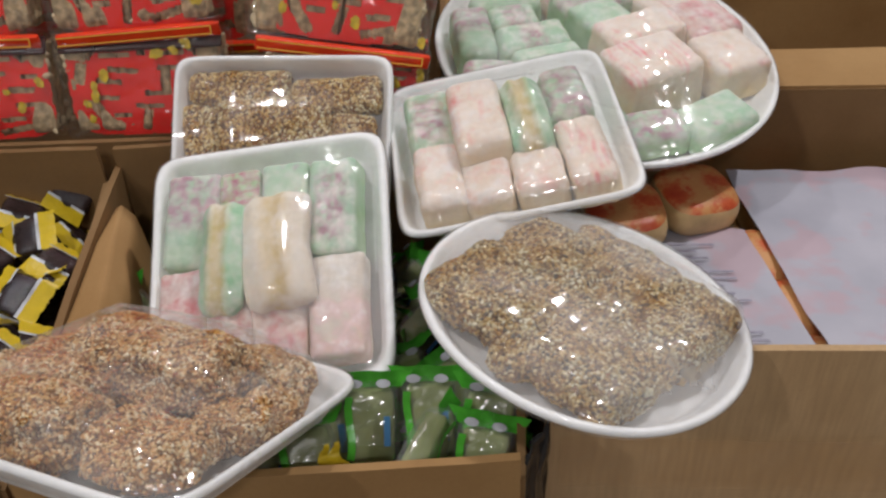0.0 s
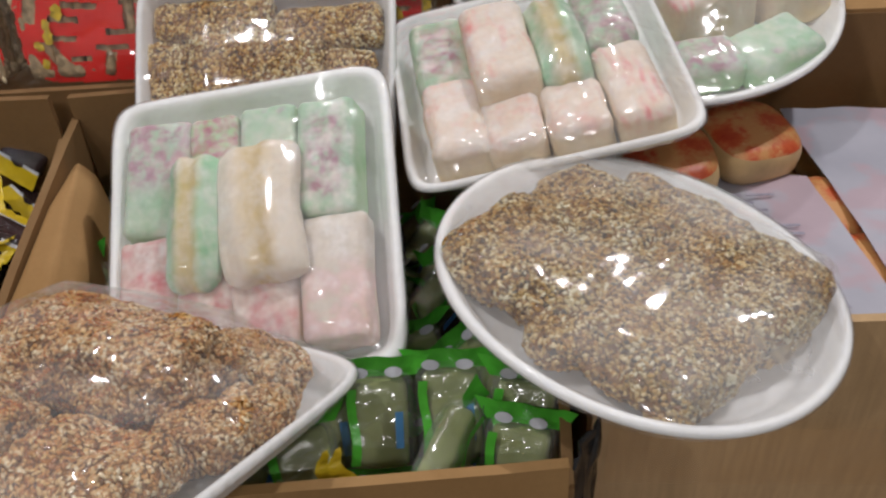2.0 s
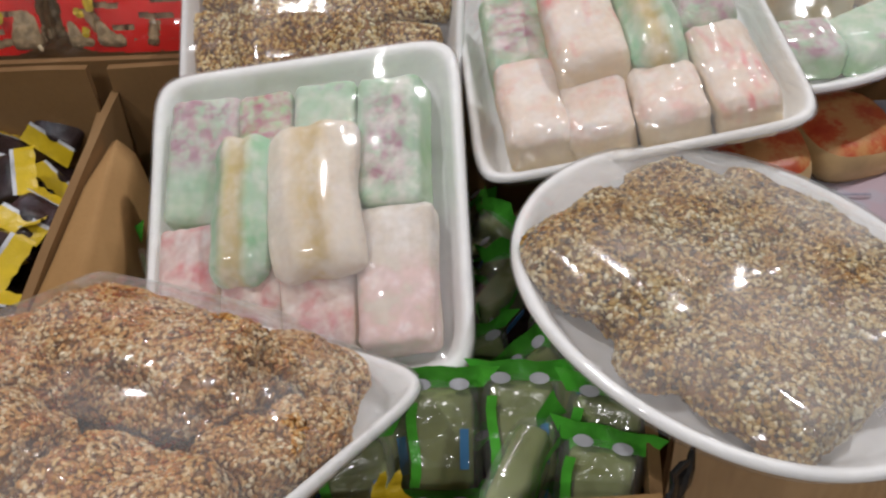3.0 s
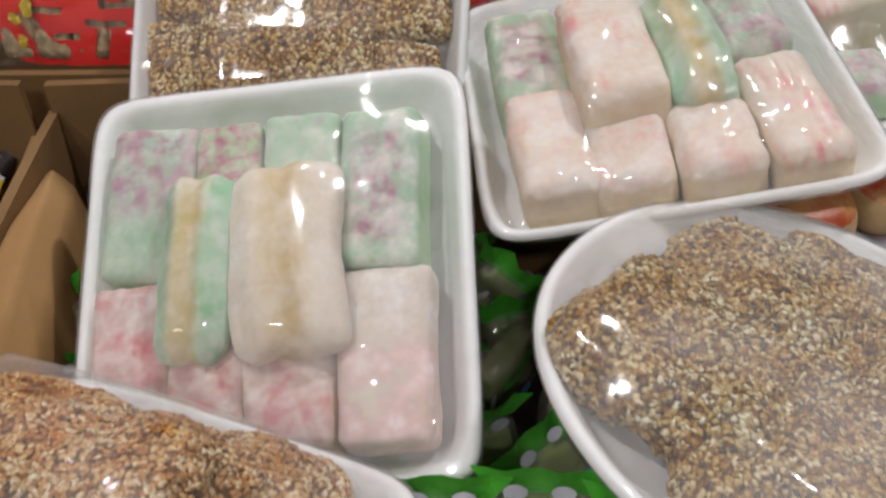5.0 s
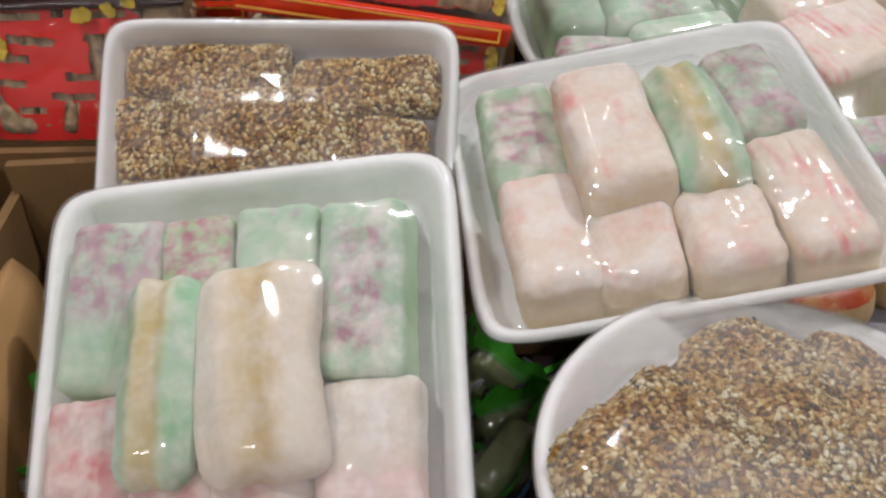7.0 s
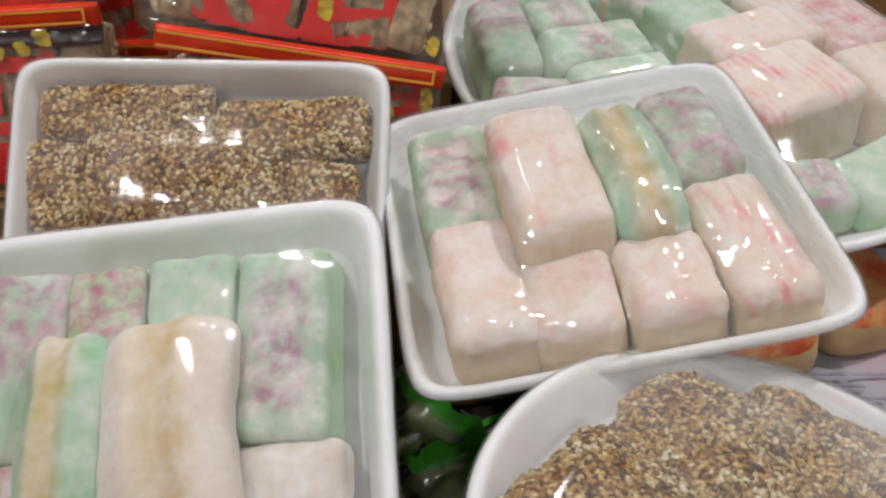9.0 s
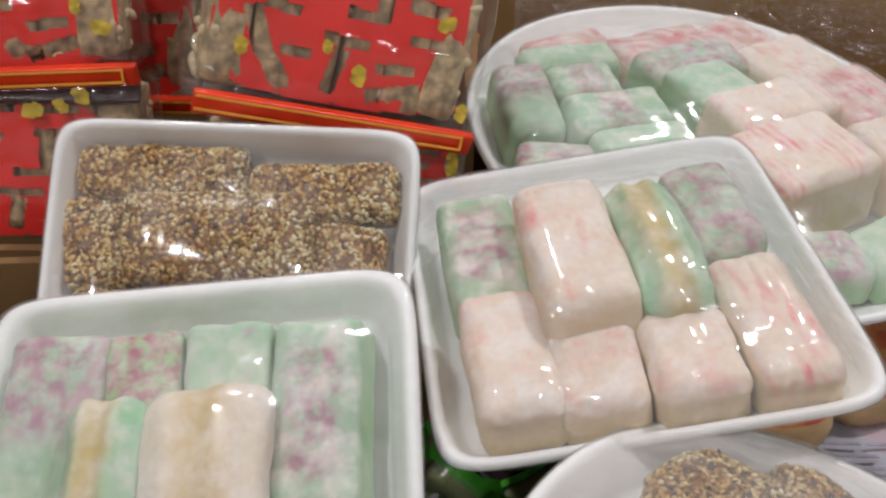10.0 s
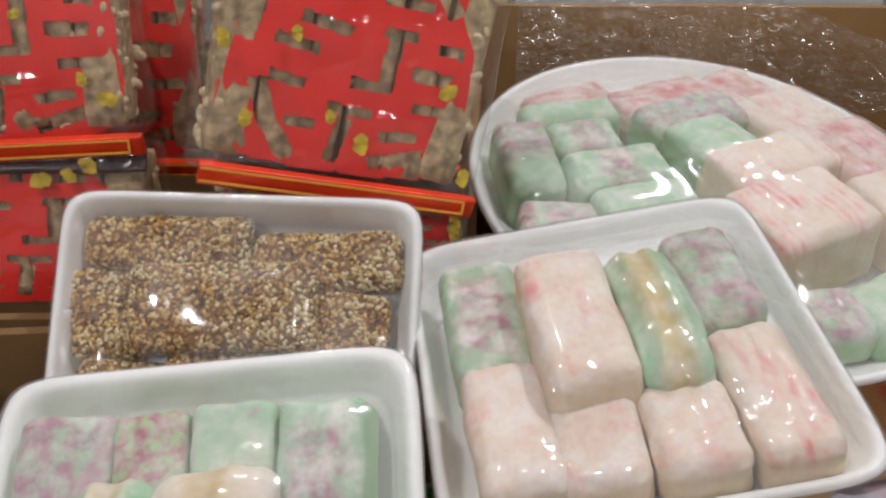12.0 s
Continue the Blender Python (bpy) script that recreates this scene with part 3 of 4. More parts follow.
CAKES_D = [
    (-0.1215, 0.052, 0.036, 0.070, 0.026, -15, "lav", 0.04), (-0.0740, 0.058, 0.046, 0.036, 0.027, -9, "lavmid", 0.042), (-0.0730, 0.016, 0.066, 0.035, 0.029, -6, "lavmid", 0.044),
    (-0.0680, 0.092, 0.068, 0.027, 0.024, -6, "green", 0.04), (-0.0730, -0.025, 0.064, 0.036, 0.028, -4, "green", 0.044), (-0.1320, -0.020, 0.050, 0.046, 0.020, -22, "lavall", 0.036),
    (0.0060, 0.020, 0.050, 0.046, 0.033, 8, "green", 0.048), (0.0200, 0.064, 0.078, 0.038, 0.025, 4, "lavall", 0.040), (0.0290, -0.018, 0.083, 0.042, 0.036, 6, "stamp", 0.052),
    (0.0130, -0.070, 0.078, 0.058, 0.036, 5, "rosy", 0.052), (-0.0220, -0.137, 0.058, 0.038, 0.012, -8, "lavall", 0.028), (0.0400, -0.143, 0.068, 0.044, 0.012, 10, "green", 0.028),
    (0.0960, -0.078, 0.056, 0.058, 0.028, 4, "stamp", 0.044), (0.1060, -0.014, 0.058, 0.058, 0.026, 4, "pink", 0.042), (0.0960, 0.046, 0.066, 0.052, 0.020, 8, "stamp", 0.036),
    (0.0250, 0.104, 0.080, 0.044, 0.012, 4, "pink", 0.028), (-0.0450, 0.128, 0.066, 0.038, 0.008, 4, "pink", 0.026), (0.0880, 0.100, 0.056, 0.050, 0.010, 20, "pink", 0.028),
    (-0.0600, -0.085, 0.070, 0.070, 0.000, 0, "green", 0.018),
]
BARS_C = [
    (-0.040, 0.043, 0.090, 0.029, -0.006, 1, 0.020), (0.046, 0.036, 0.079, 0.031, -0.005, 3, 0.021), (-0.006, 0.009, 0.098, 0.046, 0.003, 3, 0.018), (-0.069, 0.004, 0.042, 0.048, -0.006, 2, 0.020),
    (0.059, 0.000, 0.042, 0.040, -0.006, -3, 0.020), (-0.060, -0.040, 0.050, 0.038, -0.005, 0, 0.020), (0.008, -0.036, 0.084, 0.042, -0.002, 0, 0.022),
]
BARS_E = [
    (-0.041, -0.038, 0.090, 0.080, 0.013, 3, 0.028), (0.036, -0.042, 0.080, 0.080, 0.014, -2, 0.030), (-0.040, 0.022, 0.084, 0.066, 0.013, 4, 0.028), (0.044, 0.024, 0.084, 0.084, 0.020, 4, 0.034),
    (-0.006, 0.054, 0.086, 0.046, 0.013, 2, 0.027), (-0.004, -0.008, 0.122, 0.126, 0.009, 45, 0.024),
]
BARS_F = [
    (-0.010, 0.016, 0.116, 0.074, 0.036, 4, 0.050), (-0.062, -0.012, 0.062, 0.126, 0.022, 2, 0.038), (0.064, 0.008, 0.036, 0.066, 0.011, -4, 0.028), (0.044, -0.058, 0.064, 0.052, 0.018, 10, 0.035), (-0.020, -0.066, 0.066, 0.056, 0.026, 4, 0.042),
    (0.014, 0.062, 0.110, 0.042, 0.014, 3, 0.030),
]

tray("foam_tray", TRAY_A, 0.0931, 0.0983, 11.0, 0.021, 0.0065, 0.009, "square white foam tray of rice cakes under cling film", CAKES_A, wrap=SMOOTH)
for i, c in enumerate(CAKES_A):
    rice_cake(TRAY_A, *c, seed=i + 1.3, group="rice cakes in the square tray")
tray("foam_tray", TRAY_B, 0.0963, 0.1006, 10.5, 0.016, 0.005, 0.008, "white foam tray of tall rice cakes under cling film", CAKES_B, wrap=TENSE)
for i, c in enumerate(CAKES_B):
    rice_cake(TRAY_B, *c, seed=i + 21.3, tip=4.0 if i < 4 else 2.0, soft_edge=0.0085, group="rice cakes in the deep tray")
tray("oval_platter", TRAY_D, 0.1660, 0.1853, 2.1, 0.020, 0.006, 0.022, "large round white foam platter of rice cakes under film", CAKES_D, wrap=LOOSE)
for i, c in enumerate(CAKES_D):
    rice_cake(TRAY_D, c[0], c[1], c[2] * 1.10, c[3] * 1.12, c[4] - 0.003, *c[5:], seed=i + 41.3, soft_edge=0.0085, crumb=0.0004, group="rice cakes on the platter")
tray("foam_tray", TRAY_C, 0.0968, 0.0695, 11.0, 0.026, 0.005, 0.010, "white foam tray of sesame bars under cling film", [b[:6] for b in BARS_C])
for i, (cx, cy, w, l, top, rot, th) in enumerate(BARS_C):
    sesame_slab(TRAY_C, cx, cy, w, l, top, rot, th, i + 61.0, SEEDS_GOLD, 0.0019, per=2.4e5, group="sesame bars in the tray")
tray("oval_plate", TRAY_E, 0.1137, 0.1077, 2.1, 0.018, 0.006, 0.014, "oval white foam plate heaped with sesame slabs under film", [b[:6] for b in BARS_E], lift=0.005, wrap=TAUT)
for i, (cx, cy, w, l, top, rot, th) in enumerate(BARS_E):
    sesame_slab(TRAY_E, cx, cy, w, l, top, rot, th, i + 71.0, SEEDS, 0.0020, per=3.0e5, rough=0.0060, edge=0.49, group="sesame slabs on the plate")
tray("foam_tray", TRAY_F, 0.0938, 0.1046, 7.4, 0.020, 0.005, 0.009, "tipped white foam tray heaped with toasted sesame clusters", [b[:6] for b in BARS_F], lift=0.004, wrap=TENSE)
for i, (cx, cy, w, l, top, rot, th) in enumerate(BARS_F):
    sesame_slab(TRAY_F, cx, cy, w, l, top, rot, th, i + 81.0, SEEDS_RED, 0.0018, per=3.8e5, rough=0.009, edge=0.49, group="sesame clusters in the tipped tray", label="lumpy toasted sesame cluster of orange-brown seeds")


# ---- room ----
def slab(name, x0, y0, z0, x1, y1, z1, mat, parent=None, label="", r=0.0008):
    bm = bmesh.new()
    bmesh.ops.create_cube(bm, size=1)
    bmesh.ops.scale(bm, verts=bm.verts, vec=(x1 - x0, y1 - y0, z1 - z0))
    bmesh.ops.translate(bm, verts=bm.verts, vec=((x0 + x1) / 2, (y0 + y1) / 2, (z0 + z1) / 2))
    if r:
        bmesh.ops.bevel(bm, geom=bm.edges[:], offset=r, segments=2, affect="EDGES")
    me = bpy.data.meshes.new(name)
    bm.to_mesh(me)
    bm.free()
    me.materials.append(mat)
    ob = new(name, me)
    if parent:
        ob.parent = parent
    if label:
        ob["label"] = label
    return ob


def structure(ob, label, category):
    return tagged(ob, label, category, kind="structure")


structure(slab("floor", -4, -3, -0.1, 4, 5, 0, CONCRETE, r=0), "plain grey concrete floor", "floor")
structure(slab("ceiling", -4, -3, 3.0, 4, 5, 3.1, PLASTER, r=0), "plain pale plaster ceiling", "ceiling")
for nm, q in (("wall_north", (-4, 5, 0, 4, 5.15, 3.0)), ("wall_south", (-4, -3.15, 0, 4, -3, 3.0)), ("wall_west", (-4.15, -3, 0, -4, 5, 3.0)), ("wall_east", (4, -3, 0, 4.15, 5, 3.0))):
    structure(slab(nm, *q, PLASTER, r=0), "plain pale plaster wall", "wall")
bench = structure(slab("display_bench", -1.1, 0.2, 0.42, 1.1, 1.7, 0.48, WOOD, r=0.004), "plain wooden display bench under the boxes", "bench")
for lx in (-1.04, 0.98):
    for ly in (0.26, 1.58):
        slab("leg", lx, ly, 0.0, lx + 0.06, ly + 0.06, 0.419, WOOD, bench, r=0.004)

for lx, ly, lz, power, wide, long in LAMPS:
    ld = bpy.data.lights.new("ceiling_lamp", "AREA")
    ld.shape, ld.size, ld.size_y, ld.energy, ld.color = "RECTANGLE", wide, long, power, (1.0, 0.975, 0.995)
    lamp = new("ceiling_lamp", ld)
    lamp.matrix_basis = pose(lx, ly, lz)


# ---- cardboard boxes ----
def sheet(name, corners, t, parent, bend=0.0, n=10, seed=0.0, mat=None):
    """A board through four corners (going round), with thickness, slight warp and worn top edge."""
    A, B, C, D = [Vector(c) for c in corners]
    nrm = (B - A).cross(D - A).normalized() * (t / 2)
    verts, faces = [], []
    for side in (1, -1):
        for j in range(n + 1):
            for i in range(n + 1):
                u, v = i / n, j / n
                p = A.lerp(B, u).lerp(D.lerp(C, u), v)
                w = bend * math.sin(math.pi * u) * v + 0.0012 * noise.noise(Vector((u * 5 + seed, v * 4, seed)))
                edge = 0.0012 * noise.noise(Vector((u * 14 + seed, 3.3, seed))) * (v == 1)
                verts.append(p + nrm * side + nrm.normalized() * w + Vector((0, 0, edge)))
    m = (n + 1) ** 2
    at = lambda s, i, j: s * m + j * (n + 1) + i
    for j in range(n):
        for i in range(n):
            faces.append((at(0, i, j), at(0, i + 1, j), at(0, i + 1, j + 1), at(0, i, j + 1)))
            faces.append((at(1, i, j), at(1, i, j + 1), at(1, i + 1, j + 1), at(1, i + 1, j)))
    for i in range(n):
        faces += [(at(0, i, 0), at(1, i, 0), at(1, i + 1, 0), at(0, i + 1, 0)), (at(0, i, n), at(0, i + 1, n), at(1, i + 1, n), at(1, i, n)),
                  (at(0, 0, i), at(0, 0, i + 1), at(1, 0, i + 1), at(1, 0, i)), (at(0, n, i), at(1, n, i), at(1, n, i + 1), at(0, n, i + 1))]
    return put_mesh(name, verts, faces, mat or CARD, parent, smooth=False)


Z0 = 0.48


def box(label, plan, tops, t=0.006, mat=None, other=None):
    """plan: four floor corners anticlockwise from near left; tops: heights of near, right, far and left walls."""
    e = thing("cardboard_box", pose(0, 0, 0), label, "cardboard box", "cardboard boxes")
    for k in range(4):
        (xa, ya), (xb, yb) = plan[k], plan[(k + 1) % 4]
        z = tops[k]
        za, zb = z if isinstance(z, tuple) else (z, z)
        # near wall can take a lighter board than the shaded walls of its box
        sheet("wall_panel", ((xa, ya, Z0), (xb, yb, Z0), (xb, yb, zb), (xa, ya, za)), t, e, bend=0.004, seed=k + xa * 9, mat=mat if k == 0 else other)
    sheet("bottom_panel", ((*plan[0], Z0 + 0.004), (*plan[1], Z0 + 0.004), (*plan[2], Z0 + 0.004), (*plan[3], Z0 + 0.004)), t, e)
    return e


box_mid = box("brown cardboard box full of green packets and trays", ((-0.262, 0.374), (0.056, 0.392), (0.058, 0.742), (-0.300, 0.722)), ((0.798, 0.803), 0.780, 0.822, (0.803, 0.798)), mat=FAR_LIT_BOARD)


def folded_flap(near, far, t, parent, n=14, seed=1.0):
    """A creased board bent over lengthwise: profiles at its near and far ends, with thickness."""
    def along(pts, u):
        k = min(int(u * (len(pts) - 1)), len(pts) - 2)
        f = u * (len(pts) - 1) - k
        f = f * f * (3 - 2 * f) * 0.5 + f * 0.5
        return Vector(pts[k]).lerp(Vector(pts[k + 1]), f)
    verts, faces = [], []
    for lift in (0.0, -t):
        for j in range(n + 1):
            v = j / n
            for i in range(n + 1):
                u = i / n
                p = along(near, u).lerp(along(far, u), v)
                p.z += lift - 0.010 * max(0.0, v - 0.8) * 5 * (u - 0.45) ** 2 * 4
                p += Vector((0.0015, 0, 0.001)) * noise.noise(Vector((u * 2.0 + seed, v * 3, seed)))
                p.x += lift * 0.7
                verts.append(p)
    m = (n + 1) ** 2
    for j in range(n):
        for i in range(n):
            a = j * (n + 1) + i
            faces += [(a, a + 1, a + n + 2, a + n + 1), (m + a, m + a + n + 1, m + a + n + 2, m + a + 1)]
    edges = [[i for i in range(n + 1)], [n * (n + 1) + i for i in range(n + 1)], [i * (n + 1) for i in range(n + 1)], [i * (n + 1) + n for i in range(n + 1)]]
    for ring in edges:
        faces += [(ring[i], ring[i + 1], ring[i + 1] + m, ring[i] + m) for i in range(n)]
    # lighter board than the box walls: the flap's lit face is in its colour
    return put_mesh("side_flap", verts, faces, FAR_LIT_BOARD, parent, smooth=True)


folded_flap(((-0.268, 0.425, 0.800), (-0.240, 0.440, 0.803), (-0.222, 0.450, 0.784), (-0.205, 0.455, 0.690)), ((-0.292, 0.672, 0.795), (-0.283, 0.670, 0.797), (-0.272, 0.668, 0.786), (-0.258, 0.665, 0.690)), 0.004, box_mid)
box_left = box("brown cardboard box filled with wrapped candies", ((-0.620, 0.360), (-0.274, 0.376), (-0.312, 0.716), (-0.640, 0.690)), (0.790, (0.785, 0.790), 0.826, 0.80))
# light front, dark other walls: the platter's shade inside is put into the colour
box_right = box("brown cardboard box of buns lined with paper", ((0.080, 0.490), (0.620, 0.497), (0.630, 0.884), (0.080, 0.884)), (0.800, 0.79, 0.780, 0.775), mat=KRAFT_LIT)
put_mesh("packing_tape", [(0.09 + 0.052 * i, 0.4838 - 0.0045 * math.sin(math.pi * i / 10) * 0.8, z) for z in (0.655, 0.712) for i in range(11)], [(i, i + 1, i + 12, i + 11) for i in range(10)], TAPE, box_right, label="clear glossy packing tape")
# lighter board again, so the flap reads as lit beside the dark inside
sheet("back_flap", ((0.085, 0.886, 0.781), (0.630, 0.886, 0.781), (0.630, 0.955, 0.786), (0.085, 0.955, 0.786)), 0.005, box_right, seed=5.0, mat=FAR_LIT_BOARD)
box_far = box("tall brown cardboard box behind the platter", ((-0.010, 0.965), (0.660, 0.965), (0.670, 1.130), (-0.010, 1.125)), (0.785, 0.86, 0.874, 0.80), mat=FAR_LIT_BOARD, other=FAR_LIT_BOARD)
box_red = box("brown cardboard box holding red packets of brittle", ((-0.640, 0.735), (-0.020, 0.762), (-0.020, 1.120), (-0.640, 1.100)), (0.815, 0.80, 0.84, 0.82))
label_sheet = slab("printed_label", 0.02, 1.1395, 0.86, 0.34, 1.1425, 0.93, WHITE_PRINT)
tagged(label_sheet, "white printed carton panel behind the box", "label")


# ---- red packets of brittle ----
def hole(u, v):
    """Cut-outs of the red paper-cut, u and v from -1 to 1."""
    def bar(cx, cy, w, h, rot=0):
        c, s = math.cos(radians(rot)), math.sin(radians(rot))
        x, y = (u - cx) * c + (v - cy) * s, -(u - cx) * s + (v - cy) * c
        return abs(x) < w / 2 and abs(y) < h / 2
    return any(bar(*q) for q in STROKES)


# centre, width, height, turn of each cut-out stroke
STROKES = [
    (-0.46, 0.13, 0.34, 0.11, -8), (-0.26, 0.34, 0.40, 0.11, -10), (0.27, 0.10, 0.13, 0.50, -4), (0.15, -0.14, 0.34, 0.10, -4), (0.32, 0.36, 0.26, 0.10, -4),
    (0.62, 0.02, 0.34, 0.13, -4), (0.74, 0.28, 0.22, 0.10, -4), (0.68, -0.28, 0.34, 0.10, 0), (-0.66, -0.42, 0.15, 0.40, 18), (-0.52, -0.72, 0.15, 0.34, 34),
    (-0.50, -0.20, 0.28, 0.10, -10), (-0.36, -0.58, 0.24, 0.09, 0), (0.02, -0.40, 0.36, 0.10, -4), (-0.04, -0.68, 0.12, 0.44, -10), (0.46, -0.80, 0.46, 0.13, 16),
    (0.44, -0.58, 0.32, 0.10, 6), (-0.82, 0.30, 0.15, 0.44, -10), (-0.34, 0.64, 0.40, 0.10, 0), (0.34, 0.64, 0.40, 0.10, 0), (0.0, 0.76, 0.12, 0.28, 0),
    (-0.66, 0.72, 0.15, 0.30, -34), (0.66, 0.72, 0.15, 0.30, 34),
]


def papercut(w, h, nx=110, ny=84):
    verts, faces, ids = [], [], {}

    def vid(i, j):
        if (i, j) not in ids:
            u, v = 2 * i / nx - 1, 2 * j / ny - 1
            ids[i, j] = len(verts)
            verts.append((u * w / 2, 0.0035 * (u * u + v * v) + 0.0006 * noise.noise(Vector((u * 3, v * 3, 1))), v * h / 2))
        return ids[i, j]

    for i in range(nx):
        for j in range(ny):
            u, v = 2 * (i + 0.5) / nx - 1, 2 * (j + 0.5) / ny - 1
            scallop = 0.97 + 0.03 * math.cos(14 * math.atan2(v, u))
            if (abs(u) ** 5 + abs(v) ** 5) < scallop and not hole(u, v):
                faces.append((vid(i, j), vid(i + 1, j), vid(i + 1, j + 1), vid(i, j + 1)))
    return verts, faces


DOT = []


def gold_dot(rng, parent, x, z):
    if not DOT:
        k = 18
        reach = [0.0050 * (0.80 + 0.10 * math.sin(i * 1.9) + 0.22 * math.sin(i * 0.7 + 1)) for i in range(k)]
        v = [(0, 0, 0)] + [(reach[i] * math.cos(2 * math.pi * i / k), 0.0004 * math.sin(i), 1.25 * reach[i] * math.sin(2 * math.pi * i / k)) for i in range(k)]
        ob = put_mesh("gold_dot", v, [(0, 1 + i, 1 + (i + 1) % k) for i in range(k)], FLECK, parent, smooth=False)
        DOT.append(ob.data)
    else:
        ob = new("gold_dot", DOT[0])
        ob.parent = parent
    q = rng.uniform(0.7, 1.25)
    ob.matrix_basis = pose(x, -0.0045, z, 0, rng.uniform(0, 360), 0) @ Matrix.Diagonal((q, 1, q, 1))


CUT = None


def red_packet(m, w=0.150, h=0.118, d=0.045, strip=True, seed=1.0, label="clear bag of peanut brittle with a red paper-cut label"):
    """Front faces -y; origin at the middle of its bottom front edge."""
    global CUT
    rng = random.Random(int(seed * 10))
    t = thing("brittle_packet", m, label, "snack packet", "red brittle packets")
    # brittle blocks standing inside, seen through the cut-outs and at the sides
    n = 6
    for i in range(n):
        v, f = round_box((w * 0.92 / n, d * 0.8, h * 0.92), 0.004, 0.0022, 90, seed + i, bulge=0.0)
        put_mesh("brittle_bar", v, f, BRITTLE, t, m=pose((i - (n - 1) / 2) * w * 0.94 / n, d * 0.44, h * 0.5, rng.uniform(-2, 2), rng.uniform(-3, 3), 0))
    V, F = [], []
    for i in range(220):
        k, n8 = len(V), 8
        s = rng.uniform(0.0020, 0.0036)
        side = rng.choice((-1, 1, 0))
        x = side * w * rng.uniform(0.40, 0.475) if side else rng.uniform(-w * 0.46, w * 0.46)
        y, z = (rng.uniform(0.002, d * 0.9), rng.uniform(0.05, 0.97) * h) if side else (d * 0.12, rng.uniform(0.05, 0.95) * h)
        lean = rng.uniform(0, 3.14)
        for lat in (-1.2, -0.6, 0.0, 0.6, 1.2):
            for j in range(n8):
                a = 2 * math.pi * j / n8
                px, pz = math.cos(a) * math.cos(lat) * s, math.sin(lat) * s * 1.5
                V.append((x + px * math.cos(lean) - pz * math.sin(lean), y + math.sin(a) * math.cos(lat) * s * 0.7, z + px * math.sin(lean) + pz * math.cos(lean)))
        for rr in range(4):
            for j in range(n8):
                F.append((k + rr * n8 + j, k + rr * n8 + (j + 1) % n8, k + rr * n8 + n8 + (j + 1) % n8, k + rr * n8 + n8 + j))
        F += [tuple(k + j for j in range(n8))[::-1], tuple(k + 4 * n8 + j for j in range(n8))]
    tagged(put_mesh("peanut_pieces", V, F, PEANUT, t), kind="stuff")
    if CUT is None:
        vv, ff = papercut(w * 0.90, h * 0.94)
        CUT = put_mesh("red_label", vv, ff, LABEL_RED, t, m=pose(0, -0.0015, h * 0.5))
        CUT["label"] = "red paper-cut sheet with character cut-outs"
    else:
        ob = new("red_label", CUT.data)
        ob.parent, ob.matrix_basis = t, pose(0, -0.0015, h * 0.5)
        ob.scale = (w / 0.150, 1, h / 0.118)
        ob["label"] = "red paper-cut sheet with character cut-outs"
    for _ in range(7 if strip else 12):
        gold_dot(rng, t, rng.uniform(-w * 0.47, w * 0.47), rng.uniform(0.04, 0.96) * h)
    if strip:
        put_mesh("header_card", *round_box((w * 1.0, 0.006, 0.013), 0.0012), CARD_RED, t, m=pose(0.004, -0.005, -0.004, 20, 0, 0), label="folded red card with gold line")
        for x0, z0, x1, z1 in ((-w * 0.47, -0.0082, w * 0.48, -0.0070), (-w * 0.47, -0.0012, w * 0.48, 0.0), (w * 0.472, -0.0070, w * 0.48, -0.0012)):
            slab("gold_line", x0, -0.0104, z0, x1, -0.0092, z1, GOLD, t, r=0)
    else:
        put_mesh("top_fold", *round_box((w * 0.98, 0.005, 0.018), 0.002, 0.0016, 60, seed), MAROON, t, m=pose(0, 0.002, h - 0.004, -30, 0, 0), label="dark glossy folded top of the bag")
    bv, bf = round_box((w * 1.05, d * 1.06, h * 1.06), 0.008, 0.0014, 40, seed + 3, fine=True, bulge=0.0)
    put_mesh("clear_bag", bv, bf, BAG, t, m=pose(0, d * 0.5 - 0.005, h * 0.5), label="crinkled clear plastic bag")
    return t


def stand(bl, br, up):
    """Pose of a packet from its bottom corners and the way that its face rises."""
    bl, br = Vector(bl), Vector(br)
    x = (br - bl).normalized()
    z = Vector(up)
    z = (z - x * z.dot(x)).normalized()
    y = z.cross(x)
    r = Matrix((x, y, z)).transposed().to_4x4()
    return Matrix.Translation((bl + br) / 2) @ r


red_packet(stand((-0.172, 0.765, 0.908), (-0.021, 0.806, 0.864), (0.22, 0.30, 0.93)), seed=1.0, w=0.158, h=0.128)
red_packet(stand((-0.180, 0.785, 0.830), (-0.022, 0.815, 0.800), (0.10, 0.25, 0.95)), seed=2.0, h=0.062, strip=False)
red_packet(stand((-0.362, 0.777, 0.800), (-0.207, 0.787, 0.800), (0.0, 0.26, 0.96)), seed=3.0, w=0.154, h=0.092, strip=False)
red_packet(stand((-0.364, 0.803, 0.892), (-0.212, 0.814, 0.898), (0.0, 0.22, 0.97)), seed=4.0, h=0.122)
red_packet(stand((-0.525, 0.772, 0.800), (-0.370, 0.777, 0.800), (0.0, 0.26, 0.96)), seed=5.0, w=0.154, h=0.092, strip=False)
red_packet(stand((-0.530, 0.800, 0.892), (-0.380, 0.805, 0.892), (0.0, 0.22, 0.97)), seed=6.0, h=0.122)
red_packet(stand((-0.345, 0.890, 0.840), (-0.195, 0.895, 0.840), (0.0, 0.10, 0.99)), seed=7.0, h=0.150)
red_packet(stand((-0.180, 0.900, 0.830), (-0.030, 0.910, 0.830), (0.0, 0.10, 0.99)), seed=8.0, h=0.150)
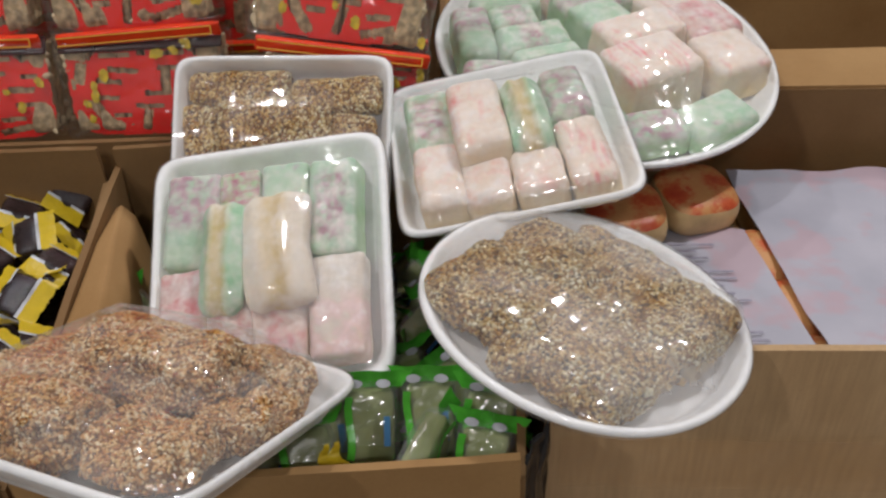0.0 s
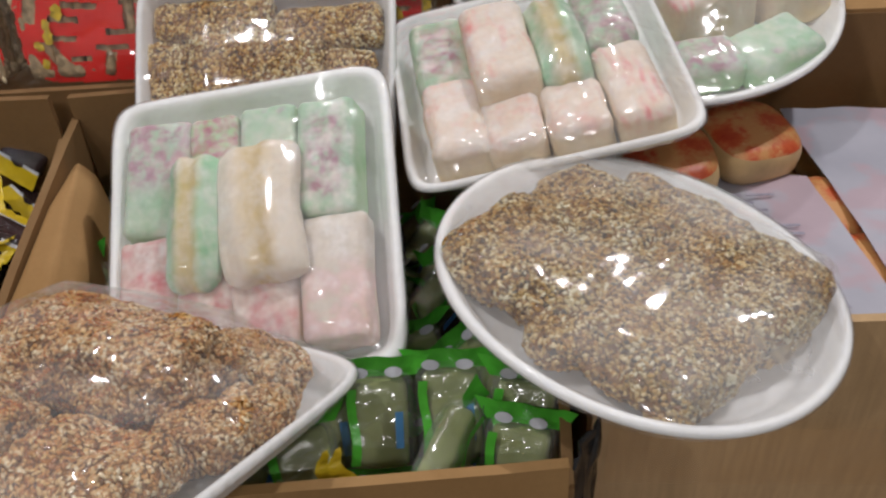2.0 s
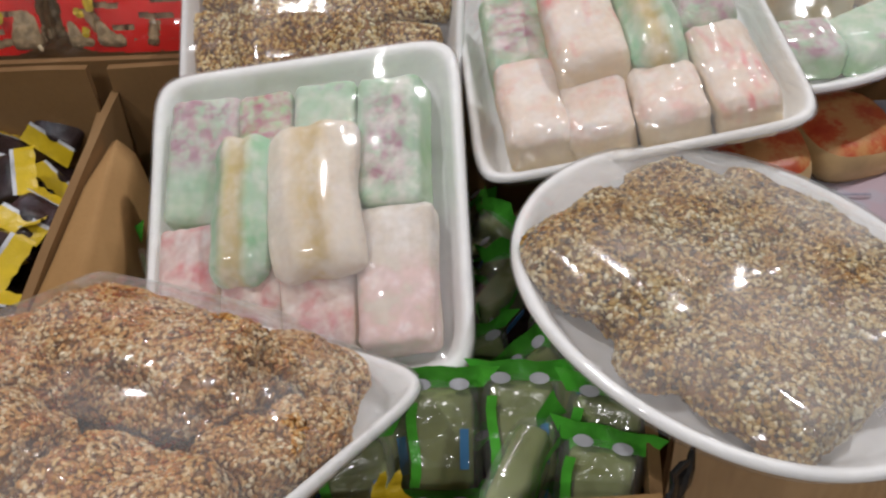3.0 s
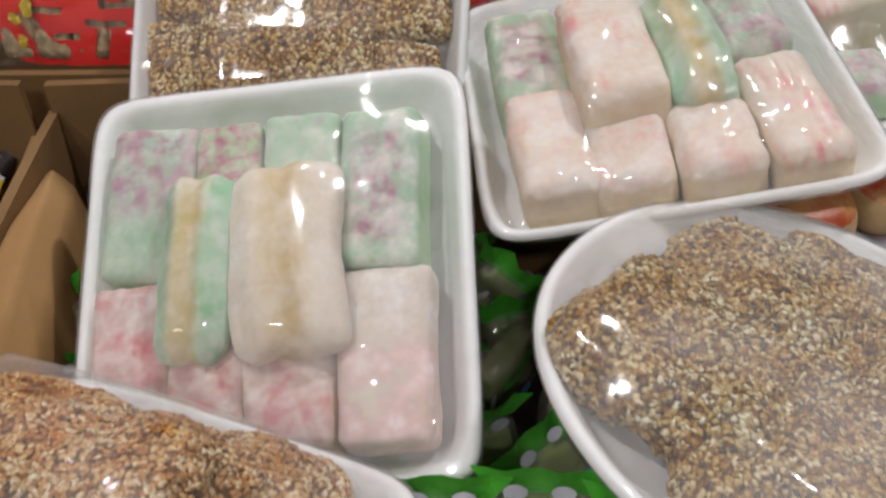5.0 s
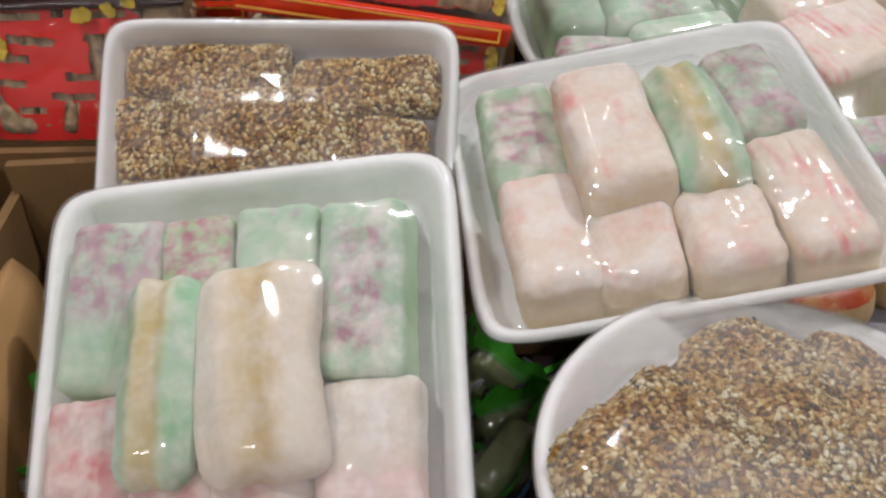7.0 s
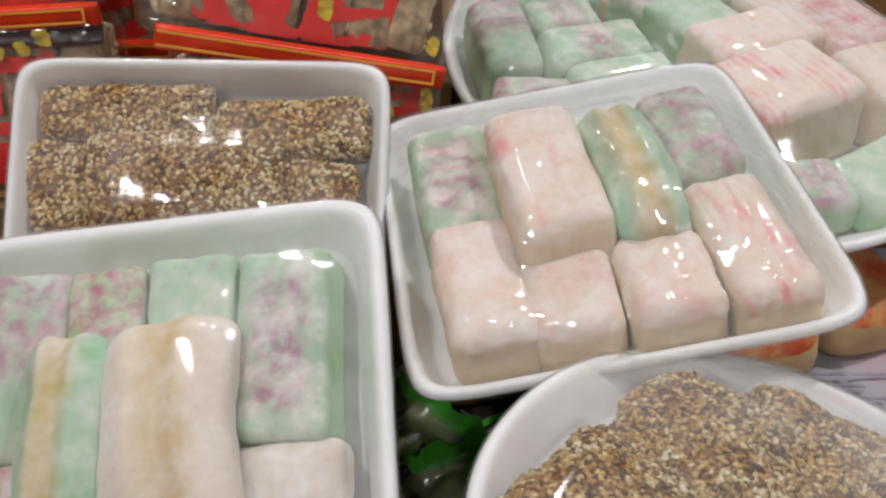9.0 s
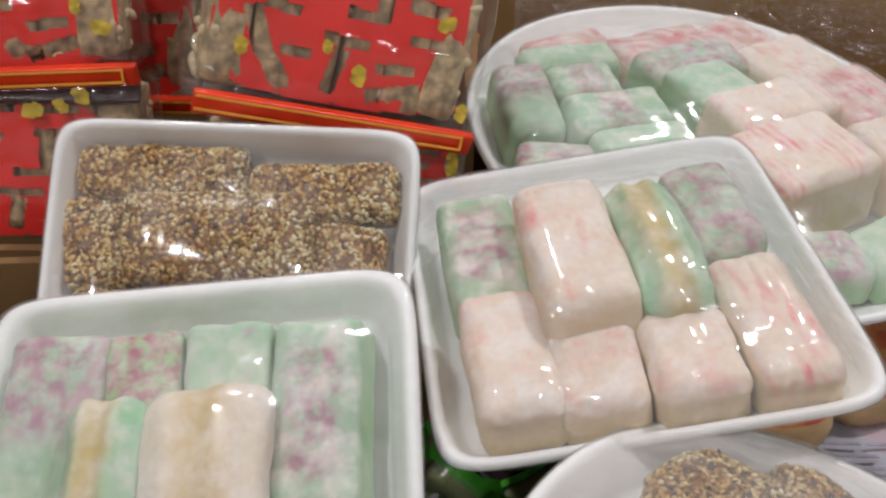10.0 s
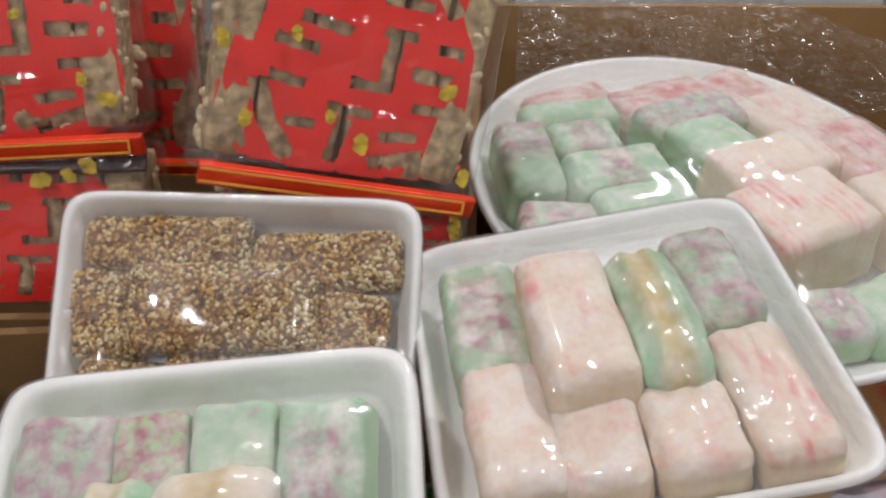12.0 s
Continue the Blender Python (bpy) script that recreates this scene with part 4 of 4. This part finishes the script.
red_packet(stand((-0.510, 0.890, 0.840), (-0.360, 0.890, 0.840), (0.0, 0.10, 0.99)), seed=9.0, h=0.150)


# ---- wrapped candies ----
def candy(m, seed, w=0.046, l=0.050):
    t = thing("wrapped_candy", m, "small candy in a dark wrapper with yellow ends", "candy", "wrapped candies")
    put_mesh("wrapper", *round_box((w * 0.66, l * 0.86, 0.016), 0.007, 0.0026, 70, seed), BLACKW_SHADE, t)
    n = 9
    for s in (-1, 1):
        for name, x0, x1, mat in (("white_band", 0.25, 0.31, SILVER), ("yellow_end", 0.31, 0.62, YELLOW)):
            V, F = [], []
            for j in range(n + 1):
                for i in range(4):
                    q = x0 + (x1 - x0) * i / 3
                    V.append((s * w * q, (j / n - 0.5) * l * (0.86 + 0.24 * (q - 0.22)), 0.0094 * max(0.0, 1 - (q - 0.2) * 2.6) + 0.0018 * math.sin(j * 2.4 + seed) * (q - 0.2) * 2))
            for j in range(n):
                for i in range(3):
                    a = j * 4 + i
                    F.append((a, a + 1, a + 5, a + 4))
            put_mesh(name, V, F, mat, t)
    return t


cr = random.Random(3)
proto = candy(pose(-0.388, 0.692, 0.772, 22, 0, 92), 1.0)
proto.scale = (0.86, 0.86, 0.86)
spots = [(-0.346, 0.716, 0.776, 35, -30, 55), (-0.366, 0.655, 0.772, 25, -15, 12), (-0.330, 0.622, 0.768, 18, 10, 72), (-0.392, 0.628, 0.772, 25, 0, 68), (-0.345, 0.578, 0.772, 22, 12, -18),
         (-0.338, 0.512, 0.766, 20, 5, 65), (-0.420, 0.670, 0.770, 25, 0, 120), (-0.400, 0.560, 0.770, 25, 5, 40), (-0.352, 0.462, 0.765, 20, 0, 110)]
for q in spots:
    copy_thing(proto, pose(*q))
for k in range(84):
    copy_thing(proto, pose(cr.uniform(-0.60, -0.31), cr.uniform(0.42, 0.695), cr.uniform(0.728, 0.760), cr.uniform(-40, 40), cr.uniform(-40, 40), cr.uniform(0, 360)))
# added filler slab, coloured dark for the shaded gaps between the candies
fill_left = slab("candy_bed", -0.60, 0.39, Z0 + 0.01, -0.315, 0.68, 0.725, BLACKW_SHADE, r=0.01)
tagged(fill_left, "plain dark filler slab below the wrapped candies", "candy", kind="stuff")


# ---- green packets ----
def green_packet(m, seed):
    t = thing("green_packet", m, "small clear packet of green bean cake with green ends", "snack packet", "green packets")
    put_mesh("cake", *round_box((0.026, 0.014, 0.040), 0.004, 0.001, 60, seed), OLIVE, t)
    slab("blue_print", 0.007, -0.0096, -0.010, 0.0105, -0.0092, 0.006, BLUE, t, r=0)
    put_mesh("wrapper", *round_box((0.033, 0.018, 0.046), 0.007, 0.0016, 70, seed + 1), WRAP, t, label="clear glossy wrapper")
    for s in (-1, 1):
        V, F = [], []
        n = 8
        for j in range(n + 1):
            for i in range(4):
                V.append(((j / n - 0.5) * (0.034 + 0.004 * i), 0.003 * math.sin(j * 1.9 + seed) * i / 3 - 0.002 * i, s * (0.0205 + i * 0.0032)))
        for j in range(n):
            for i in range(3):
                a = j * 4 + i
                F.append((a, a + 1, a + 5, a + 4))
        put_mesh("green_end", V, F, GREENW, t)
        for x in (-0.008, 0.007):
            k = 12
            V = [(x, -0.0085, s * 0.0235)] + [(x + 0.0040 * math.cos(2 * math.pi * i / k), -0.0085, s * 0.0235 + 0.0024 * math.sin(2 * math.pi * i / k)) for i in range(k)]
            put_mesh("white_mark", V, [(0, 1 + i, 1 + (i + 1) % k) for i in range(k)], SILVER, t, smooth=False)
    V, F = [], []
    for j in range(7):
        for i in range(2):
            V.append((-0.013 + i * 0.004 + 0.001 * math.sin(j), -0.0098 - 0.001 * math.sin(j * 1.3), (j / 6 - 0.5) * 0.034))
    F = [(2 * j, 2 * j + 1, 2 * j + 3, 2 * j + 2) for j in range(6)]
    put_mesh("green_seam", V, F, GREENW, t)
    return t


gp = green_packet(pose(-0.046, 0.450, 0.764, -38, 4, 6), 1.0)
gp.scale = (1.28, 1.28, 1.28)
for q in ((-0.004, 0.456, 0.764, -36, -3, -2), (0.036, 0.448, 0.762, -38, 2, -8), (-0.006, 0.424, 0.764, -62, 88, 8), (-0.086, 0.420, 0.756, -45, 0, 14), (-0.080, 0.450, 0.755, -30, 5, 20), (0.032, 0.424, 0.752, -40, 0, -14),
          (-0.250, 0.575, 0.740, -40, 0, 60), (-0.246, 0.530, 0.735, -40, 20, 40), (-0.030, 0.520, 0.730, -20, 0, 30), (0.020, 0.560, 0.730, -50, 20, 0), (0.010, 0.505, 0.732, -50, 0, 50), (-0.020, 0.600, 0.715, -40, 90, 20), (-0.116, 0.424, 0.748, -40, 10, -10)):
    copy_thing(gp, pose(*q))
gr = random.Random(5)
for k in range(22):
    copy_thing(gp, pose(gr.uniform(-0.24, 0.05), gr.uniform(0.40, 0.70), gr.uniform(0.685, 0.705), gr.uniform(-90, 0), gr.uniform(-40, 40), gr.uniform(0, 360)))
# added slab: its black colour stands in for the shaded depth under the packets
bed = slab("packet_bed", -0.25, 0.385, Z0 + 0.01, 0.055, 0.72, 0.69, BLACKW_SHADE, r=0.01)
tagged(bed, "plain dark filler slab standing in for shade below the packets", "snack packet", kind="stuff")
for q in ((-0.066, 0.396, 0.775), (-0.058, 0.392, 0.782)):
    V, F = [], []
    for j in range(9):
        for i in range(3):
            V.append((0.012 * (i - 1) * (1 - j / 10) + 0.003 * math.sin(j), 0.002 * math.cos(j * 2 + i), j * 0.0045))
    for j in range(8):
        for i in range(2):
            a = j * 3 + i
            F.append((a, a + 1, a + 4, a + 3))
    tagged(put_mesh("wrapper_end", V, F, YELLOW, m=pose(*q, -30, 0, 20) @ Matrix.Scale(0.62, 4)), "yellow glossy wrapper end sticking up", "wrapper")


# ---- crumpled dark film in the gap between two boxes ----
V, F = [], []
for j in range(15):
    for i in range(9):
        u, v = i / 8, j / 14
        V.append((0.0605 + 0.016 * u + 0.004 * noise.noise(Vector((u * 4, v * 6, 2))), 0.402 + 0.03 * u + 0.010 * noise.noise(Vector((u * 3, v * 5, 9))), 0.60 + 0.19 * v))
for j in range(14):
    for i in range(8):
        a = j * 9 + i
        F.append((a, a + 1, a + 10, a + 9))
gapfilm = put_mesh("black_film", V, F, BLACKP)
tagged(gapfilm, "crumpled black plastic tucked between two boxes", "plastic film")
gapfilm.modifiers.new("thick", "SOLIDIFY").thickness = 0.0012


# ---- buns and paper ----
def bun(m, r=0.039, h=0.040):
    t = thing("bun", m, "square golden bun with a red stamped top", "bun", "stamped buns")
    prof = [(0.0, -0.5), (0.55, -0.5), (0.86, -0.42), (0.98, -0.22), (1.0, 0.02), (0.97, 0.22), (0.94, 0.30), (0.88, 0.38), (0.74, 0.455), (0.4, 0.49), (0.0, 0.50)]
    n = 36
    for name, cut, mat in (("crust", prof[:7], BUN), ("stamp", prof[6:], BUN_TOP)):
        V, F = [], []
        for q, z in cut:
            for i in range(n):
                a = 2 * math.pi * i / n
                sq = 1 / (abs(math.cos(a)) ** 3.2 + abs(math.sin(a)) ** 3.2) ** (1 / 3.2)
                V.append((q * r * sq * math.cos(a), q * r * sq * math.sin(a), (z + 0.5) * h))
        for k in range(len(cut) - 1):
            for i in range(n):
                j = (i + 1) % n
                F.append((k * n + i, k * n + j, (k + 1) * n + j, (k + 1) * n + i))
        put_mesh(name, V, F, mat, t)
    return t


b0 = bun(pose(0.232, 0.775, 0.704, 6, 4, 20))
for q in ((0.165, 0.745, 0.704, 4, -4, 5), (0.285, 0.712, 0.668, 0, 0, 35), (0.300, 0.640, 0.668, 0, 0, 20), (0.305, 0.565, 0.668, 4, 0, 30), (0.375, 0.76, 0.655, 0, 0, 10), (0.39, 0.67, 0.655, 0, 0, 10), (0.40, 0.58, 0.655, 0, 0, 15),
          (0.215, 0.69, 0.655, 0, 0, 10), (0.205, 0.61, 0.655, 0, 0, 0), (0.13, 0.66, 0.655, 0, 0, 10), (0.24, 0.54, 0.655, 0, 0, 10), (0.47, 0.72, 0.655, 0, 0, 0), (0.48, 0.61, 0.655, 0, 0, 0), (0.33, 0.83, 0.655, 0, 0, 0)):
    copy_thing(b0, pose(*q))
tagged(slab("bun_bed", 0.09, 0.50, Z0 + 0.01, 0.61, 0.875, 0.655, BUN, r=0.01), "lower layer of golden buns in the box", "bun", kind="stuff")


def paper(corners, seed, amp, label):
    A, B, C, D = [Vector(c) for c in corners]
    V, F = [], []
    n = 28
    for j in range(n + 1):
        for i in range(n + 1):
            u, v = i / n, j / n
            p = A.lerp(B, u).lerp(D.lerp(C, u), v)
            p.z += amp * (noise.noise(Vector((u * 3 + seed, v * 3, seed))) + 0.4 * noise.noise(Vector((u * 8 + seed, v * 7, 1))))
            V.append(p)
    for j in range(n):
        for i in range(n):
            a = j * (n + 1) + i
            F.append((a, a + 1, a + n + 2, a + n + 1))
    ob = put_mesh("paper_sheet", V, F, PAPER)
    tagged(ob, label, "paper", "paper sheets over the buns")
    return ob


paper(((0.315, 0.500, 0.722), (0.600, 0.500, 0.722), (0.600, 0.850, 0.700), (0.282, 0.850, 0.706)), 2.0, 0.008, "thin greyish white paper sheet with faint pink stains")
sheet_left = paper(((0.09, 0.500, 0.722), (0.311, 0.500, 0.722), (0.279, 0.745, 0.708), (0.09, 0.78, 0.700)), 5.0, 0.004, "thin white paper sheet with rows of grey print")
pr = random.Random(9)
for k in range(20):
    y = 0.512 + k * 0.0108
    x = 0.155
    for part_no in range(3):
        ln = pr.uniform(0.02, 0.04)
        if x + ln < 0.282 - (y - 0.5) * 0.12:
            bar_ob = slab("print_line", x, y, 0.0, x + ln, y + 0.0022, 0.0006, INK, sheet_left, r=0)
            bar_ob.location.z = 0.7275 - (y - 0.5) * 0.078
        x += ln + 0.004


# ---- crinkled clear bag behind the platter ----
V, F = [], []
n = 120
for j in range(n + 1):
    for i in range(n + 1):
        u, v = i / n, j / n
        x, z = 0.02 + 0.46 * u, 0.80 + 0.11 * v * (0.75 + 0.35 * math.sin(u * 5 + 0.6))
        y = 1.070 + 0.030 * v + 0.012 * noise.noise(Vector((u * 9, v * 4, 4))) + 0.012 * abs(noise.noise(Vector((u * 24, v * 13, 6)))) + 0.018 * abs(noise.noise(Vector((u * 44 + v * 5, v * 11 - u * 6, 2))))
        V.append((x, y, z))
for j in range(n):
    for i in range(n):
        a = j * (n + 1) + i
        F.append((a, a + 1, a + n + 2, a + n + 1))
tagged(put_mesh("plastic_bag", V, F, LINING, smooth=False), "crumpled clear plastic bag lining the box", "plastic bag")
